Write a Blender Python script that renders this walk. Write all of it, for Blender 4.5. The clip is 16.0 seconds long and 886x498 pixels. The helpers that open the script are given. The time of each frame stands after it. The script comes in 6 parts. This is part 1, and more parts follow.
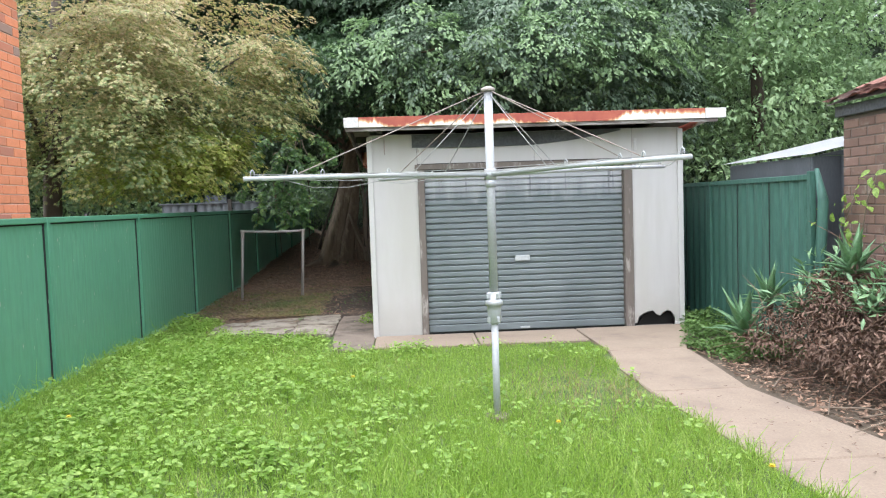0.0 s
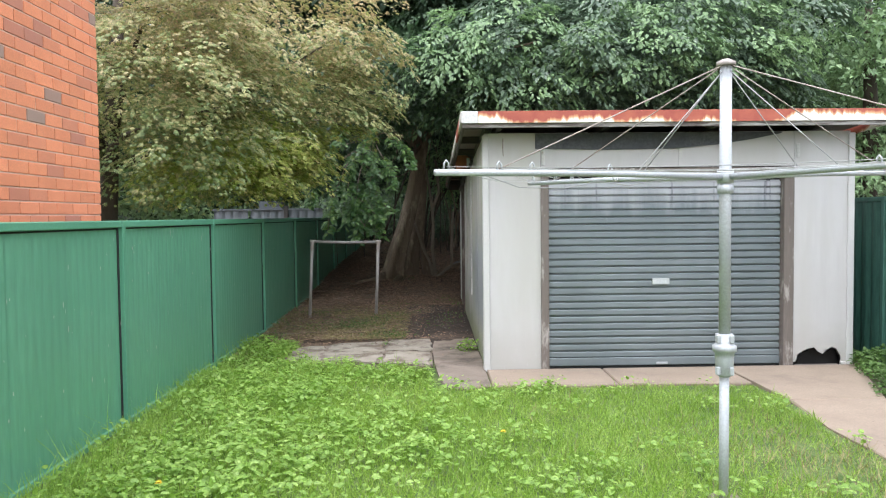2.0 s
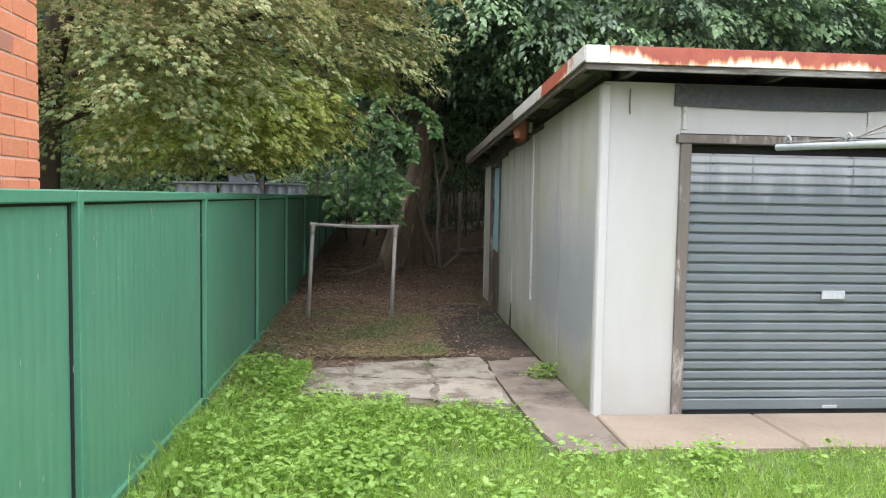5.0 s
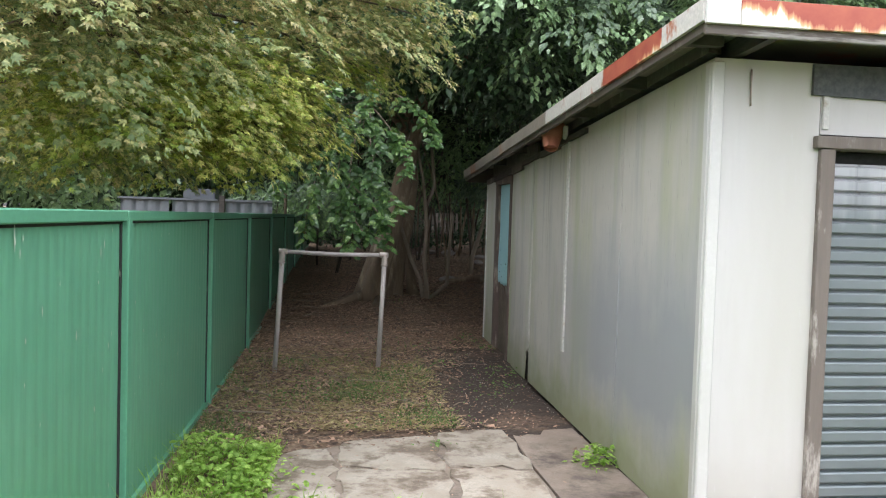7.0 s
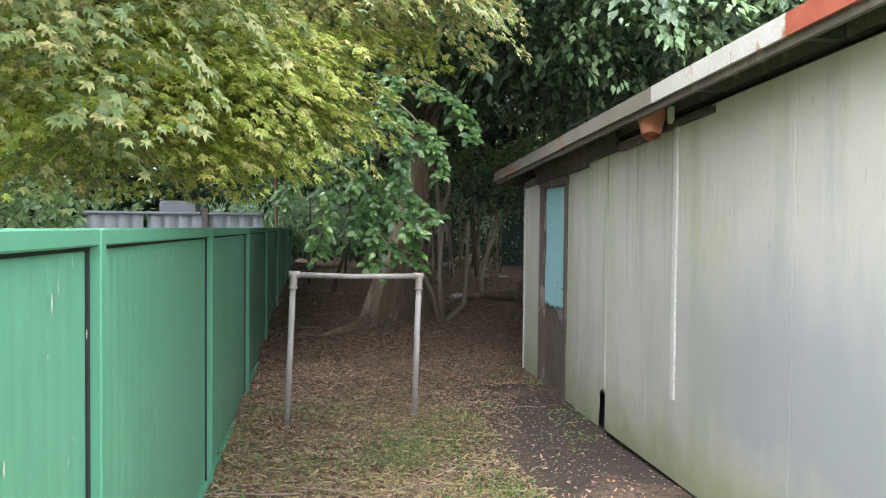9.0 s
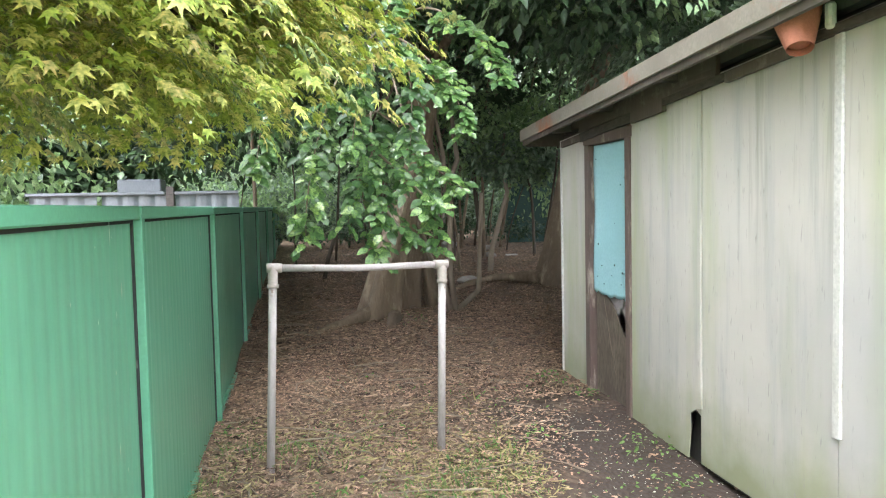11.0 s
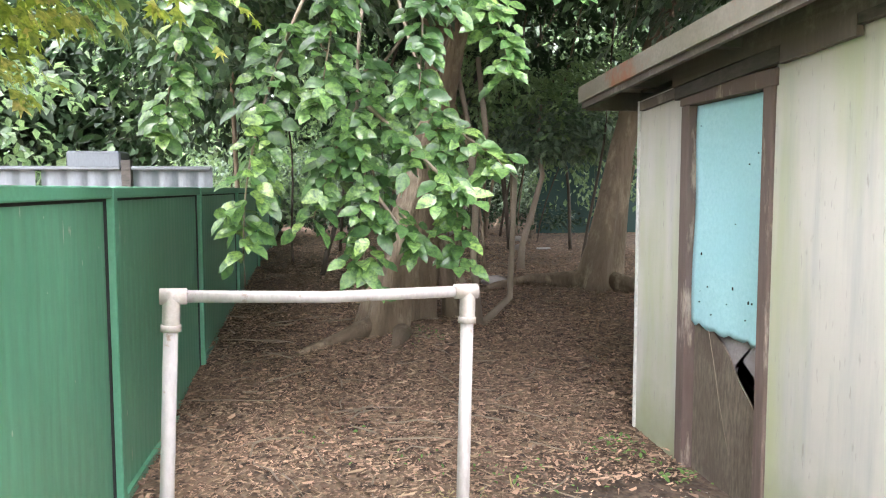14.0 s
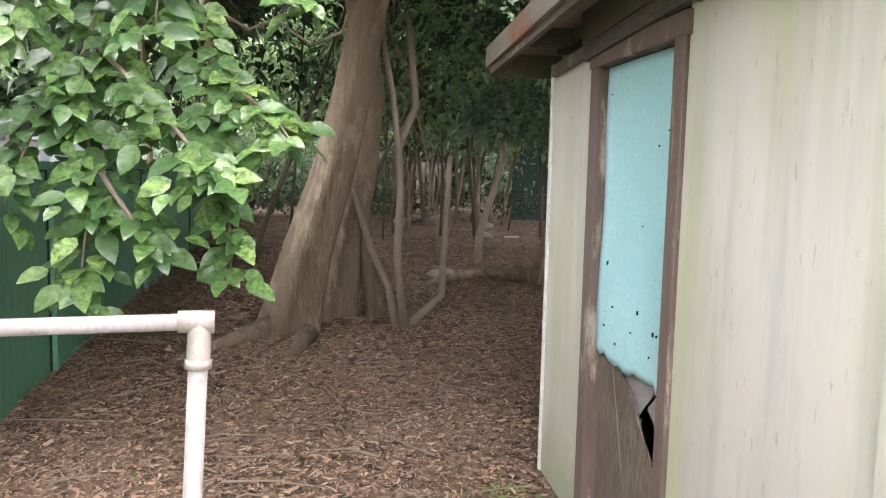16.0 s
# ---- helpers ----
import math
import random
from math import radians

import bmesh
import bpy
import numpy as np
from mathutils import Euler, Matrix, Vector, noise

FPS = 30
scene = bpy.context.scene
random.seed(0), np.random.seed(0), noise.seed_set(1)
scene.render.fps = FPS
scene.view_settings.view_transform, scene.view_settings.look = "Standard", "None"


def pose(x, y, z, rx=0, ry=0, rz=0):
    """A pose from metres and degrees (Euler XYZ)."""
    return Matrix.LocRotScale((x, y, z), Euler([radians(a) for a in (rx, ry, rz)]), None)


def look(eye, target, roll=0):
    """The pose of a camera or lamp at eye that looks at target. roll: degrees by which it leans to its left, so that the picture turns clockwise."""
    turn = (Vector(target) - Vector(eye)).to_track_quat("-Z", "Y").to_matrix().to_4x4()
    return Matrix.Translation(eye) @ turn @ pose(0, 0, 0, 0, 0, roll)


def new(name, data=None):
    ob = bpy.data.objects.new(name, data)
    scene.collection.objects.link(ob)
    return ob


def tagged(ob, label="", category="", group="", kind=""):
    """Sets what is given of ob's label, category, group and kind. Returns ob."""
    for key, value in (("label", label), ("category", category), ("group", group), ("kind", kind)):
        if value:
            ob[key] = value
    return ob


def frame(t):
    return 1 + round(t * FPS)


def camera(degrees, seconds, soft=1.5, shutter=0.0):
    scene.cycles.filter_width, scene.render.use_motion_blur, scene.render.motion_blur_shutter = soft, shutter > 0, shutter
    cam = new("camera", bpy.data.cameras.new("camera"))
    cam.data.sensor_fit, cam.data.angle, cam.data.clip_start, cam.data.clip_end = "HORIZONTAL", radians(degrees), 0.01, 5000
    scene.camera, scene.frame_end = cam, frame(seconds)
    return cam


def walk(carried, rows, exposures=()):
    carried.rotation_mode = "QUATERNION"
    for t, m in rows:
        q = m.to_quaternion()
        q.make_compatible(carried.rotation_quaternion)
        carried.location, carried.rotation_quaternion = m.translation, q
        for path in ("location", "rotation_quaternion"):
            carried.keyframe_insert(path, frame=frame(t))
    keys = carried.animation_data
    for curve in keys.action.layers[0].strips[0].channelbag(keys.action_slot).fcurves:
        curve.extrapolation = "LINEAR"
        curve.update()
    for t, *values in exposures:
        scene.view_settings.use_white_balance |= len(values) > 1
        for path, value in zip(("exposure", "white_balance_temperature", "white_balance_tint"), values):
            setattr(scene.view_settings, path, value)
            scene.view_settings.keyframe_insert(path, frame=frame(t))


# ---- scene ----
cam = camera(60.1, 16.0, soft=1.15)
METRES, EYE, TILT, LEAN, TURN = 13.33, 1.72, 0.0, 0.0, 1.0
PATH = [
    (0, (0.394, 0.681, 1.592), (0.493, 2.675, 1.473), -1.9),
    (0.5, (0.164, 1.022, 1.619), (0.214, 3.02, 1.564), -1.1),
    (1, (-0.017, 1.383, 1.586), (-0.012, 3.383, 1.544), -0.5),
    (1.5, (-0.305, 1.753, 1.579), (-0.311, 3.752, 1.517), -0.3),
    (2, (-0.58, 2.09, 1.593), (-0.543, 4.088, 1.507), -0.6),
    (2.5, (-0.747, 2.442, 1.561), (-0.663, 4.438, 1.458), -0.5),
    (3, (-0.925, 2.832, 1.585), (-0.801, 4.824, 1.459), -0.3),
    (3.5, (-1.138, 3.223, 1.567), (-0.997, 5.212, 1.416), 0.0),
    (4, (-1.304, 3.659, 1.531), (-1.146, 5.645, 1.353), 0.4),
    (4.5, (-1.446, 4.094, 1.561), (-1.286, 6.079, 1.382), 0.7),
    (5, (-1.625, 4.514, 1.58), (-1.449, 6.502, 1.445), 1.0),
    (5.2, (-1.685, 4.666, 1.588), (-1.498, 6.654, 1.467), 1.0),
    (7.3, (-1.86, 6.538, 1.594), (-1.576, 8.517, 1.516), 1.4),
    (7.5, (-1.888, 6.666, 1.596), (-1.592, 8.643, 1.519), 1.1),
    (8, (-1.959, 7.065, 1.572), (-1.662, 9.041, 1.493), 0.6),
    (8.2, (-2.042, 7.221, 1.594), (-1.743, 9.197, 1.514), 0.3),
    (10.3, (-2.311, 8.949, 1.583), (-1.883, 10.902, 1.582), 0.5),
    (10.5, (-2.295, 9.102, 1.562), (-1.874, 11.057, 1.536), -0.3),
    (11, (-2.237, 9.505, 1.563), (-1.87, 11.467, 1.448), -1.2),
    (11.5, (-2.287, 9.93, 1.569), (-1.948, 11.893, 1.389), -1.0),
    (12, (-2.247, 10.292, 1.589), (-1.929, 12.257, 1.401), -0.5),
    (12.5, (-2.113, 10.626, 1.607), (-1.853, 12.602, 1.443), 0.2),
    (13, (-2.093, 10.844, 1.579), (-1.741, 12.806, 1.421), 1.2),
    (13.5, (-2.067, 11.159, 1.588), (-1.655, 13.11, 1.436), 0.9),
    (14, (-1.905, 11.425, 1.571), (-1.589, 13.394, 1.414), -0.1),
    (14.5, (-1.714, 11.598, 1.551), (-1.414, 13.566, 1.357), 0.4),
    (15, (-1.517, 11.87, 1.54), (-1.106, 13.814, 1.31), 2.1),
    (15.5, (-1.317, 12.06, 1.547), (-0.886, 14.0, 1.324), 1.7),
    (16, (-1.065, 12.229, 1.583), (-0.765, 14.196, 1.378), 1.3),
]
walk(cam, [(t, look(eye, target, roll)) for t, eye, target, roll in PATH], [(0, 1.45, 6100, 11), (3, 1.45, 6100, 11), (5, 1.58, 6150, 11), (7.5, 1.82, 6200, 12), (8, 2.0, 6100, 11), (11, 3.25, 6200, 11), (12.5, 3.6, 6300, 13), (13.3, 3.6, 6350, 14), (14.4, 3.6, 6350, 16), (15, 3.5, 6500, 18), (16, 3.5, 6550, 18)])

# ---- world and sun ----
world = bpy.data.worlds.new("overcast_sky")
scene.world = world
world.use_nodes = True
wt = world.node_tree
wt.nodes.clear()
SUN_ELEVATION, SUN_AZIMUTH = radians(74), radians(205)
sky = wt.nodes.new("ShaderNodeTexSky")
sky.sky_type = "NISHITA"
sky.sun_disc = False
sky.sun_elevation, sky.sun_rotation = SUN_ELEVATION, SUN_AZIMUTH
sky.air_density, sky.dust_density, sky.ozone_density = 1.0, 4.0, 1.0
pale = wt.nodes.new("ShaderNodeHueSaturation")
pale.inputs["Saturation"].default_value = 0.22
sky_back = wt.nodes.new("ShaderNodeBackground")
sky_back.inputs["Strength"].default_value = 0.15
sky_out = wt.nodes.new("ShaderNodeOutputWorld")
wt.links.new(sky.outputs[0], pale.inputs["Color"])
wt.links.new(pale.outputs[0], sky_back.inputs["Color"])
wt.links.new(sky_back.outputs[0], sky_out.inputs[0])

sun = new("sun", bpy.data.lights.new("sun", "SUN"))
sun.data.energy, sun.data.angle, sun.data.color = 1.5, radians(165), (0.97, 0.985, 1.0)
sun_from = Vector((math.sin(SUN_AZIMUTH) * math.cos(SUN_ELEVATION), math.cos(SUN_AZIMUTH) * math.cos(SUN_ELEVATION), math.sin(SUN_ELEVATION)))
sun.matrix_world = look(sun_from * 60, (0, 0, 0))


# ---- materials ----
def nodes_of(name):
    m = bpy.data.materials.new(name)
    m.use_nodes = True
    t = m.node_tree
    b = t.nodes["Principled BSDF"]
    return m, t, b


def add(t, kind, **inputs):
    n = t.nodes.new("ShaderNode" + kind)
    for k, v in inputs.items():
        n.inputs[k.replace("_", " ")].default_value = v
    return n


def mixed(t, fac, a, b, blend="MIX"):
    n = t.nodes.new("ShaderNodeMix")
    n.data_type, n.blend_type = "RGBA", blend
    for value, slot in ((fac, 0), (a, 6), (b, 7)):
        if isinstance(value, bpy.types.NodeSocket):
            t.links.new(value, n.inputs[slot])
        elif slot == 0:
            n.inputs[0].default_value = value
        else:
            n.inputs[slot].default_value = (*value, 1)
    return n.outputs[2]


def ramp(t, source, low, high):
    n = t.nodes.new("ShaderNodeMapRange")
    n.inputs[1].default_value, n.inputs[2].default_value = low, high
    t.links.new(source, n.inputs[0])
    return n.outputs[0]


def place_of(t, scale=(1, 1, 1)):
    g = t.nodes.new("ShaderNodeNewGeometry")
    v = t.nodes.new("ShaderNodeVectorMath")
    v.operation = "MULTIPLY"
    v.inputs[1].default_value = scale
    t.links.new(g.outputs["Position"], v.inputs[0])
    return v.outputs[0]


def noise_of(t, scale, detail=4.0, stretch=(1, 1, 1), rough=0.6):
    n = add(t, "TexNoise", Scale=scale, Detail=detail, Roughness=rough)
    t.links.new(place_of(t, stretch), n.inputs["Vector"])
    return n.outputs["Fac"]


def bump(t, b, height, strength, distance=0.01):
    n = add(t, "Bump", Strength=strength, Distance=distance)
    t.links.new(height, n.inputs["Height"])
    t.links.new(n.outputs[0], b.inputs["Normal"])


def surface(name, base, other, scale=3.0, fine=40.0, rough=0.7, metal=0.0, relief=0.25, stretch=(1, 1, 1), vary=0.0, grit=0.72, island=False, distance=0.006,
            stain=None, stain_range=(0.58, 0.72), stain_scale=2.0, stain_stretch=(1, 1, 1)):
    """Two colours over a coarse noise, a fine grain, relief, an optional stain, and a little change from piece to piece."""
    m, t, b = nodes_of(name)
    coarse, grain = noise_of(t, scale, 5, stretch), noise_of(t, fine, 3, stretch)
    c = mixed(t, ramp(t, coarse, 0.35, 0.65), base, other)
    c = mixed(t, ramp(t, grain, 0.3, 0.7), c, tuple(grit * v for v in base))
    if stain:
        c = mixed(t, ramp(t, noise_of(t, stain_scale, 6, stain_stretch, 0.7), *stain_range), c, stain)
    if vary:
        source = t.nodes.new("ShaderNodeNewGeometry" if island else "ShaderNodeObjectInfo")
        hsv = t.nodes.new("ShaderNodeHueSaturation")
        value = t.nodes.new("ShaderNodeMapRange")
        value.inputs[3].default_value, value.inputs[4].default_value = 1 - vary, 1 + vary
        t.links.new(source.outputs["Random Per Island" if island else "Random"], value.inputs[0])
        t.links.new(value.outputs[0], hsv.inputs["Value"])
        t.links.new(c, hsv.inputs["Color"])
        c = hsv.outputs[0]
    t.links.new(c, b.inputs["Base Color"])
    b.inputs["Metallic"].default_value = metal
    r = t.nodes.new("ShaderNodeMapRange")
    r.inputs[3].default_value, r.inputs[4].default_value = max(0.05, rough - 0.12), min(1, rough + 0.12)
    t.links.new(coarse, r.inputs[0])
    t.links.new(r.outputs[0], b.inputs["Roughness"])
    if relief:
        bump(t, b, grain, relief, distance)
    return m


def leafy(name, colours, rough=0.5, through_light=0.3, patch=0.6, turning=None):
    """Leaves: a colour for every leaf out of a ramp, drifting over the crown, with light coming through."""
    m, t, b = nodes_of(name)
    g = t.nodes.new("ShaderNodeNewGeometry")
    drift = ramp(t, noise_of(t, patch, 3), 0.3, 0.7)
    if turning:
        # autumn colour strongest in the upper, outer leaves; low leaves darkened for shadow
        sep = t.nodes.new("ShaderNodeSeparateXYZ")
        t.links.new(place_of(t), sep.inputs[0])
        rise = t.nodes.new("ShaderNodeMath")
        rise.operation = "MULTIPLY_ADD"
        rise.inputs[1].default_value = 1.6
        t.links.new(noise_of(t, patch, 3), rise.inputs[0])
        t.links.new(sep.outputs["Z"], rise.inputs[2])
        drift = ramp(t, rise.outputs[0], *turning)
    half = t.nodes.new("ShaderNodeMath")
    half.operation = "MULTIPLY_ADD"
    half.inputs[1].default_value = 0.6
    t.links.new(g.outputs["Random Per Island"], half.inputs[0])
    part_two = t.nodes.new("ShaderNodeMath")
    part_two.operation = "MULTIPLY"
    part_two.inputs[1].default_value = 0.4
    t.links.new(drift, part_two.inputs[0])
    t.links.new(part_two.outputs[0], half.inputs[2])
    r = t.nodes.new("ShaderNodeValToRGB")
    el = r.color_ramp.elements
    while len(el) < len(colours):
        el.new(0.5)
    for i, c in enumerate(colours):
        el[i].position, el[i].color = i / (len(colours) - 1), (*c, 1)
    t.links.new(half.outputs[0], r.inputs[0])
    c = mixed(t, ramp(t, noise_of(t, 60, 2), 0.35, 0.7), r.outputs[0], tuple(0.8 * v for v in colours[0]))
    t.links.new(c, b.inputs["Base Color"])
    b.inputs["Roughness"].default_value = rough
    tr = t.nodes.new("ShaderNodeBsdfTranslucent")
    bright = t.nodes.new("ShaderNodeHueSaturation")
    bright.inputs["Value"].default_value, bright.inputs["Saturation"].default_value = 1.3, 1.1
    t.links.new(c, bright.inputs["Color"])
    t.links.new(bright.outputs[0], tr.inputs["Color"])
    s = t.nodes.new("ShaderNodeMixShader")
    s.inputs[0].default_value = through_light
    t.links.new(b.outputs[0], s.inputs[1])
    t.links.new(tr.outputs[0], s.inputs[2])
    t.links.new(s.outputs[0], t.nodes["Material Output"].inputs[0])
    return m


def ground_material():
    """Lawn soil in front of the shed, leaf mould behind it, with damp dark patches."""
    m, t, b = nodes_of("ground_soil")
    sep = t.nodes.new("ShaderNodeSeparateXYZ")
    t.links.new(place_of(t), sep.inputs[0])
    wob = noise_of(t, 1.2, 4)
    edge = t.nodes.new("ShaderNodeMath")
    edge.operation = "MULTIPLY_ADD"
    edge.inputs[1].default_value = 1.6
    t.links.new(wob, edge.inputs[0])
    t.links.new(sep.outputs["Y"], edge.inputs[2])
    yard = ramp(t, edge.outputs[0], 10.9, 11.6)
    lawn = mixed(t, ramp(t, noise_of(t, 5, 5), 0.35, 0.65), (0.055, 0.10, 0.02), (0.13, 0.17, 0.05))
    mould = mixed(t, ramp(t, noise_of(t, 1.3, 5), 0.38, 0.62), (0.085, 0.051, 0.033), (0.165, 0.104, 0.068))
    vor = add(t, "TexVoronoi", Scale=38.0)
    t.links.new(place_of(t, (1, 0.6, 1)), vor.inputs["Vector"])
    mould = mixed(t, ramp(t, vor.outputs["Color"], 0.3, 0.9), mould, (0.21, 0.15, 0.10))
    mould = mixed(t, ramp(t, noise_of(t, 14, 4), 0.5, 0.62), mould, (0.05, 0.033, 0.024))
    damp = mixed(t, ramp(t, sep.outputs["X"], -1.5, -0.7), (0, 0, 0), ramp(t, noise_of(t, 1.6, 4), 0.2, 0.45))
    damp = mixed(t, ramp(t, sep.outputs["Y"], 16.0, 14.5), (0, 0, 0), damp)
    mould = mixed(t, damp, mould, (0.038, 0.026, 0.020))
    side_bed = ramp(t, sep.outputs["X"], 3.0, 3.2)
    lawn = mixed(t, side_bed, lawn, (0.11, 0.085, 0.06))
    c = mixed(t, yard, lawn, mould)
    t.links.new(c, b.inputs["Base Color"])
    b.inputs["Roughness"].default_value = 0.95
    bump(t, b, vor.outputs["Distance"], 0.5, 0.02)
    return m


def stripes(name, base, other, streak, grime, film=None, speck=0.6, dirt=0.75, rough=0.7, relief=0.12):
    """Sheet wall: pale paint, streaks that run down it, and green or grey grime near its foot."""
    m, t, b = nodes_of(name)
    c = mixed(t, ramp(t, noise_of(t, 1.1, 4), 0.35, 0.65), base, other)
    c = mixed(t, ramp(t, noise_of(t, 5.0, 5, (1, 1, 0.10), 0.65), 0.50, 0.68), c, streak)
    green = noise_of(t, 1.7, 4, (1, 1, 0.16), 0.6)
    c = mixed(t, ramp(t, green, 0.49, 0.66), c, grime)
    sep = t.nodes.new("ShaderNodeSeparateXYZ")
    t.links.new(place_of(t), sep.inputs[0])
    foot = t.nodes.new("ShaderNodeMath")
    foot.operation = "MULTIPLY_ADD"
    foot.inputs[1].default_value = 0.55
    t.links.new(noise_of(t, 3, 4), foot.inputs[0])
    t.links.new(sep.outputs["Z"], foot.inputs[2])
    c = mixed(t, ramp(t, foot.outputs[0], 0.75, 0.35), c, tuple(dirt * v for v in grime))
    c = mixed(t, ramp(t, noise_of(t, 45, 3, (1, 1, 0.2)), 0.62, 0.75), c, tuple(speck * v for v in base))
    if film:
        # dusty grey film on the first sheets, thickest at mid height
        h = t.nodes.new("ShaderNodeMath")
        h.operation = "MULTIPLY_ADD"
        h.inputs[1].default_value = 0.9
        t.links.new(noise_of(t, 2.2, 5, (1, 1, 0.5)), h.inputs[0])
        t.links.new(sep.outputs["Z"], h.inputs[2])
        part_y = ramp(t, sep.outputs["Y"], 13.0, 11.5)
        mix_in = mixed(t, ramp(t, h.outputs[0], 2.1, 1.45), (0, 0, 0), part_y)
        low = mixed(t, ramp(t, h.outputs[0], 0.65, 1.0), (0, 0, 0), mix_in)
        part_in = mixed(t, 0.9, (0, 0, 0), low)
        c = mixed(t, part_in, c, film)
        # dark algae runs below the leaking eave
        runs = ramp(t, noise_of(t, 4.2, 5, (1, 1, 0.05), 0.7), 0.53, 0.68)
        runs = mixed(t, ramp(t, sep.outputs["Z"], 0.9, 1.9), (0, 0, 0), runs)
        runs = mixed(t, ramp(t, sep.outputs["Y"], 11.9, 12.4), (0, 0, 0), runs)
        runs = mixed(t, ramp(t, sep.outputs["Y"], 14.0, 13.2), (0, 0, 0), runs)
        c = mixed(t, runs, c, (0.235, 0.235, 0.19))
    t.links.new(c, b.inputs["Base Color"])
    b.inputs["Roughness"].default_value = rough
    bump(t, b, noise_of(t, 60, 3), relief, 0.003)
    return m


def rusty_paint(name):
    m, t, b = nodes_of(name)
    sep = t.nodes.new("ShaderNodeSeparateXYZ")
    t.links.new(place_of(t), sep.inputs[0])
    # how far down the old cream paint has rusted: drips of uneven length from the top edge
    slope = t.nodes.new("ShaderNodeMath")
    slope.operation = "MULTIPLY_ADD"
    slope.inputs[1].default_value = 0.058
    t.links.new(sep.outputs["Y"], slope.inputs[0])
    t.links.new(sep.outputs["Z"], slope.inputs[2])
    drip = t.nodes.new("ShaderNodeMath")
    drip.operation = "MULTIPLY_ADD"
    drip.inputs[1].default_value = 0.16
    t.links.new(noise_of(t, 18, 3, (1, 1, 0.05)), drip.inputs[0])
    t.links.new(slope.outputs[0], drip.inputs[2])
    area = t.nodes.new("ShaderNodeMath")
    area.operation = "MULTIPLY_ADD"
    area.inputs[1].default_value = 0.55
    t.links.new(noise_of(t, 0.9, 2, (1, 1, 0.1)), area.inputs[0])
    t.links.new(drip.outputs[0], area.inputs[2])
    rust = mixed(t, ramp(t, noise_of(t, 7, 5), 0.3, 0.7), (0.27, 0.05, 0.035), (0.38, 0.10, 0.055))
    c = mixed(t, ramp(t, area.outputs[0], 3.400, 3.415), (0.70, 0.66, 0.58), (0.60, 0.34, 0.17))
    c = mixed(t, ramp(t, area.outputs[0], 3.415, 3.440), c, rust)
    t.links.new(c, b.inputs["Base Color"])
    b.inputs["Roughness"].default_value = 0.6
    bump(t, b, drip.outputs[0], 0.2, 0.004)
    return m


def brick_material():
    """Fired orange brick: most salmon, some deeper, a few burnt grey brown."""
    m = surface("orange_brick", (0.78, 0.285, 0.145), (0.69, 0.24, 0.12), 6, 120, 0.85, 0, 0.4, vary=0.10)
    t = m.node_tree
    b = t.nodes["Principled BSDF"]
    c = b.inputs["Base Color"].links[0].from_socket
    info = t.nodes.new("ShaderNodeObjectInfo")
    shuffle = t.nodes.new("ShaderNodeMath")
    shuffle.operation = "MULTIPLY"
    shuffle.inputs[1].default_value = 37.0
    part_of = t.nodes.new("ShaderNodeMath")
    part_of.operation = "FRACT"
    t.links.new(info.outputs["Random"], shuffle.inputs[0])
    t.links.new(shuffle.outputs[0], part_of.inputs[0])
    c = mixed(t, ramp(t, part_of.outputs[0], 0.72, 1.0), c, (0.36, 0.155, 0.115))
    c = mixed(t, ramp(t, part_of.outputs[0], 0.95, 0.97), c, (0.30, 0.20, 0.16))
    t.links.new(c, b.inputs["Base Color"])
    return m


def roller_material():
    m, t, b = nodes_of("roller_door_steel")
    c = mixed(t, ramp(t, noise_of(t, 1.4, 4, (1, 1, 0.5)), 0.35, 0.65), (0.148, 0.174, 0.184), (0.19, 0.217, 0.227))
    sep = t.nodes.new("ShaderNodeSeparateXYZ")
    t.links.new(place_of(t), sep.inputs[0])
    # chalky top third with dark runs
    h = t.nodes.new("ShaderNodeMath")
    h.operation = "MULTIPLY_ADD"
    h.inputs[1].default_value = 0.5
    t.links.new(noise_of(t, 6, 4, (1, 1, 0.12)), h.inputs[0])
    t.links.new(sep.outputs["Z"], h.inputs[2])
    c = mixed(t, ramp(t, h.outputs[0], 1.86, 2.12), c, (0.40, 0.41, 0.43))
    dark = mixed(t, ramp(t, noise_of(t, 9, 3, (1, 1, 0.06)), 0.6, 0.68), (0, 0, 0), (1, 1, 1))
    top = mixed(t, ramp(t, sep.outputs["Z"], 1.6, 1.8), (0, 0, 0), dark)
    c = mixed(t, top, c, (0.13, 0.135, 0.15))
    t.links.new(c, b.inputs["Base Color"])
    b.inputs["Roughness"].default_value = 0.45
    b.inputs["Metallic"].default_value = 0.15
    bump(t, b, noise_of(t, 80, 2), 0.08, 0.002)
    return m


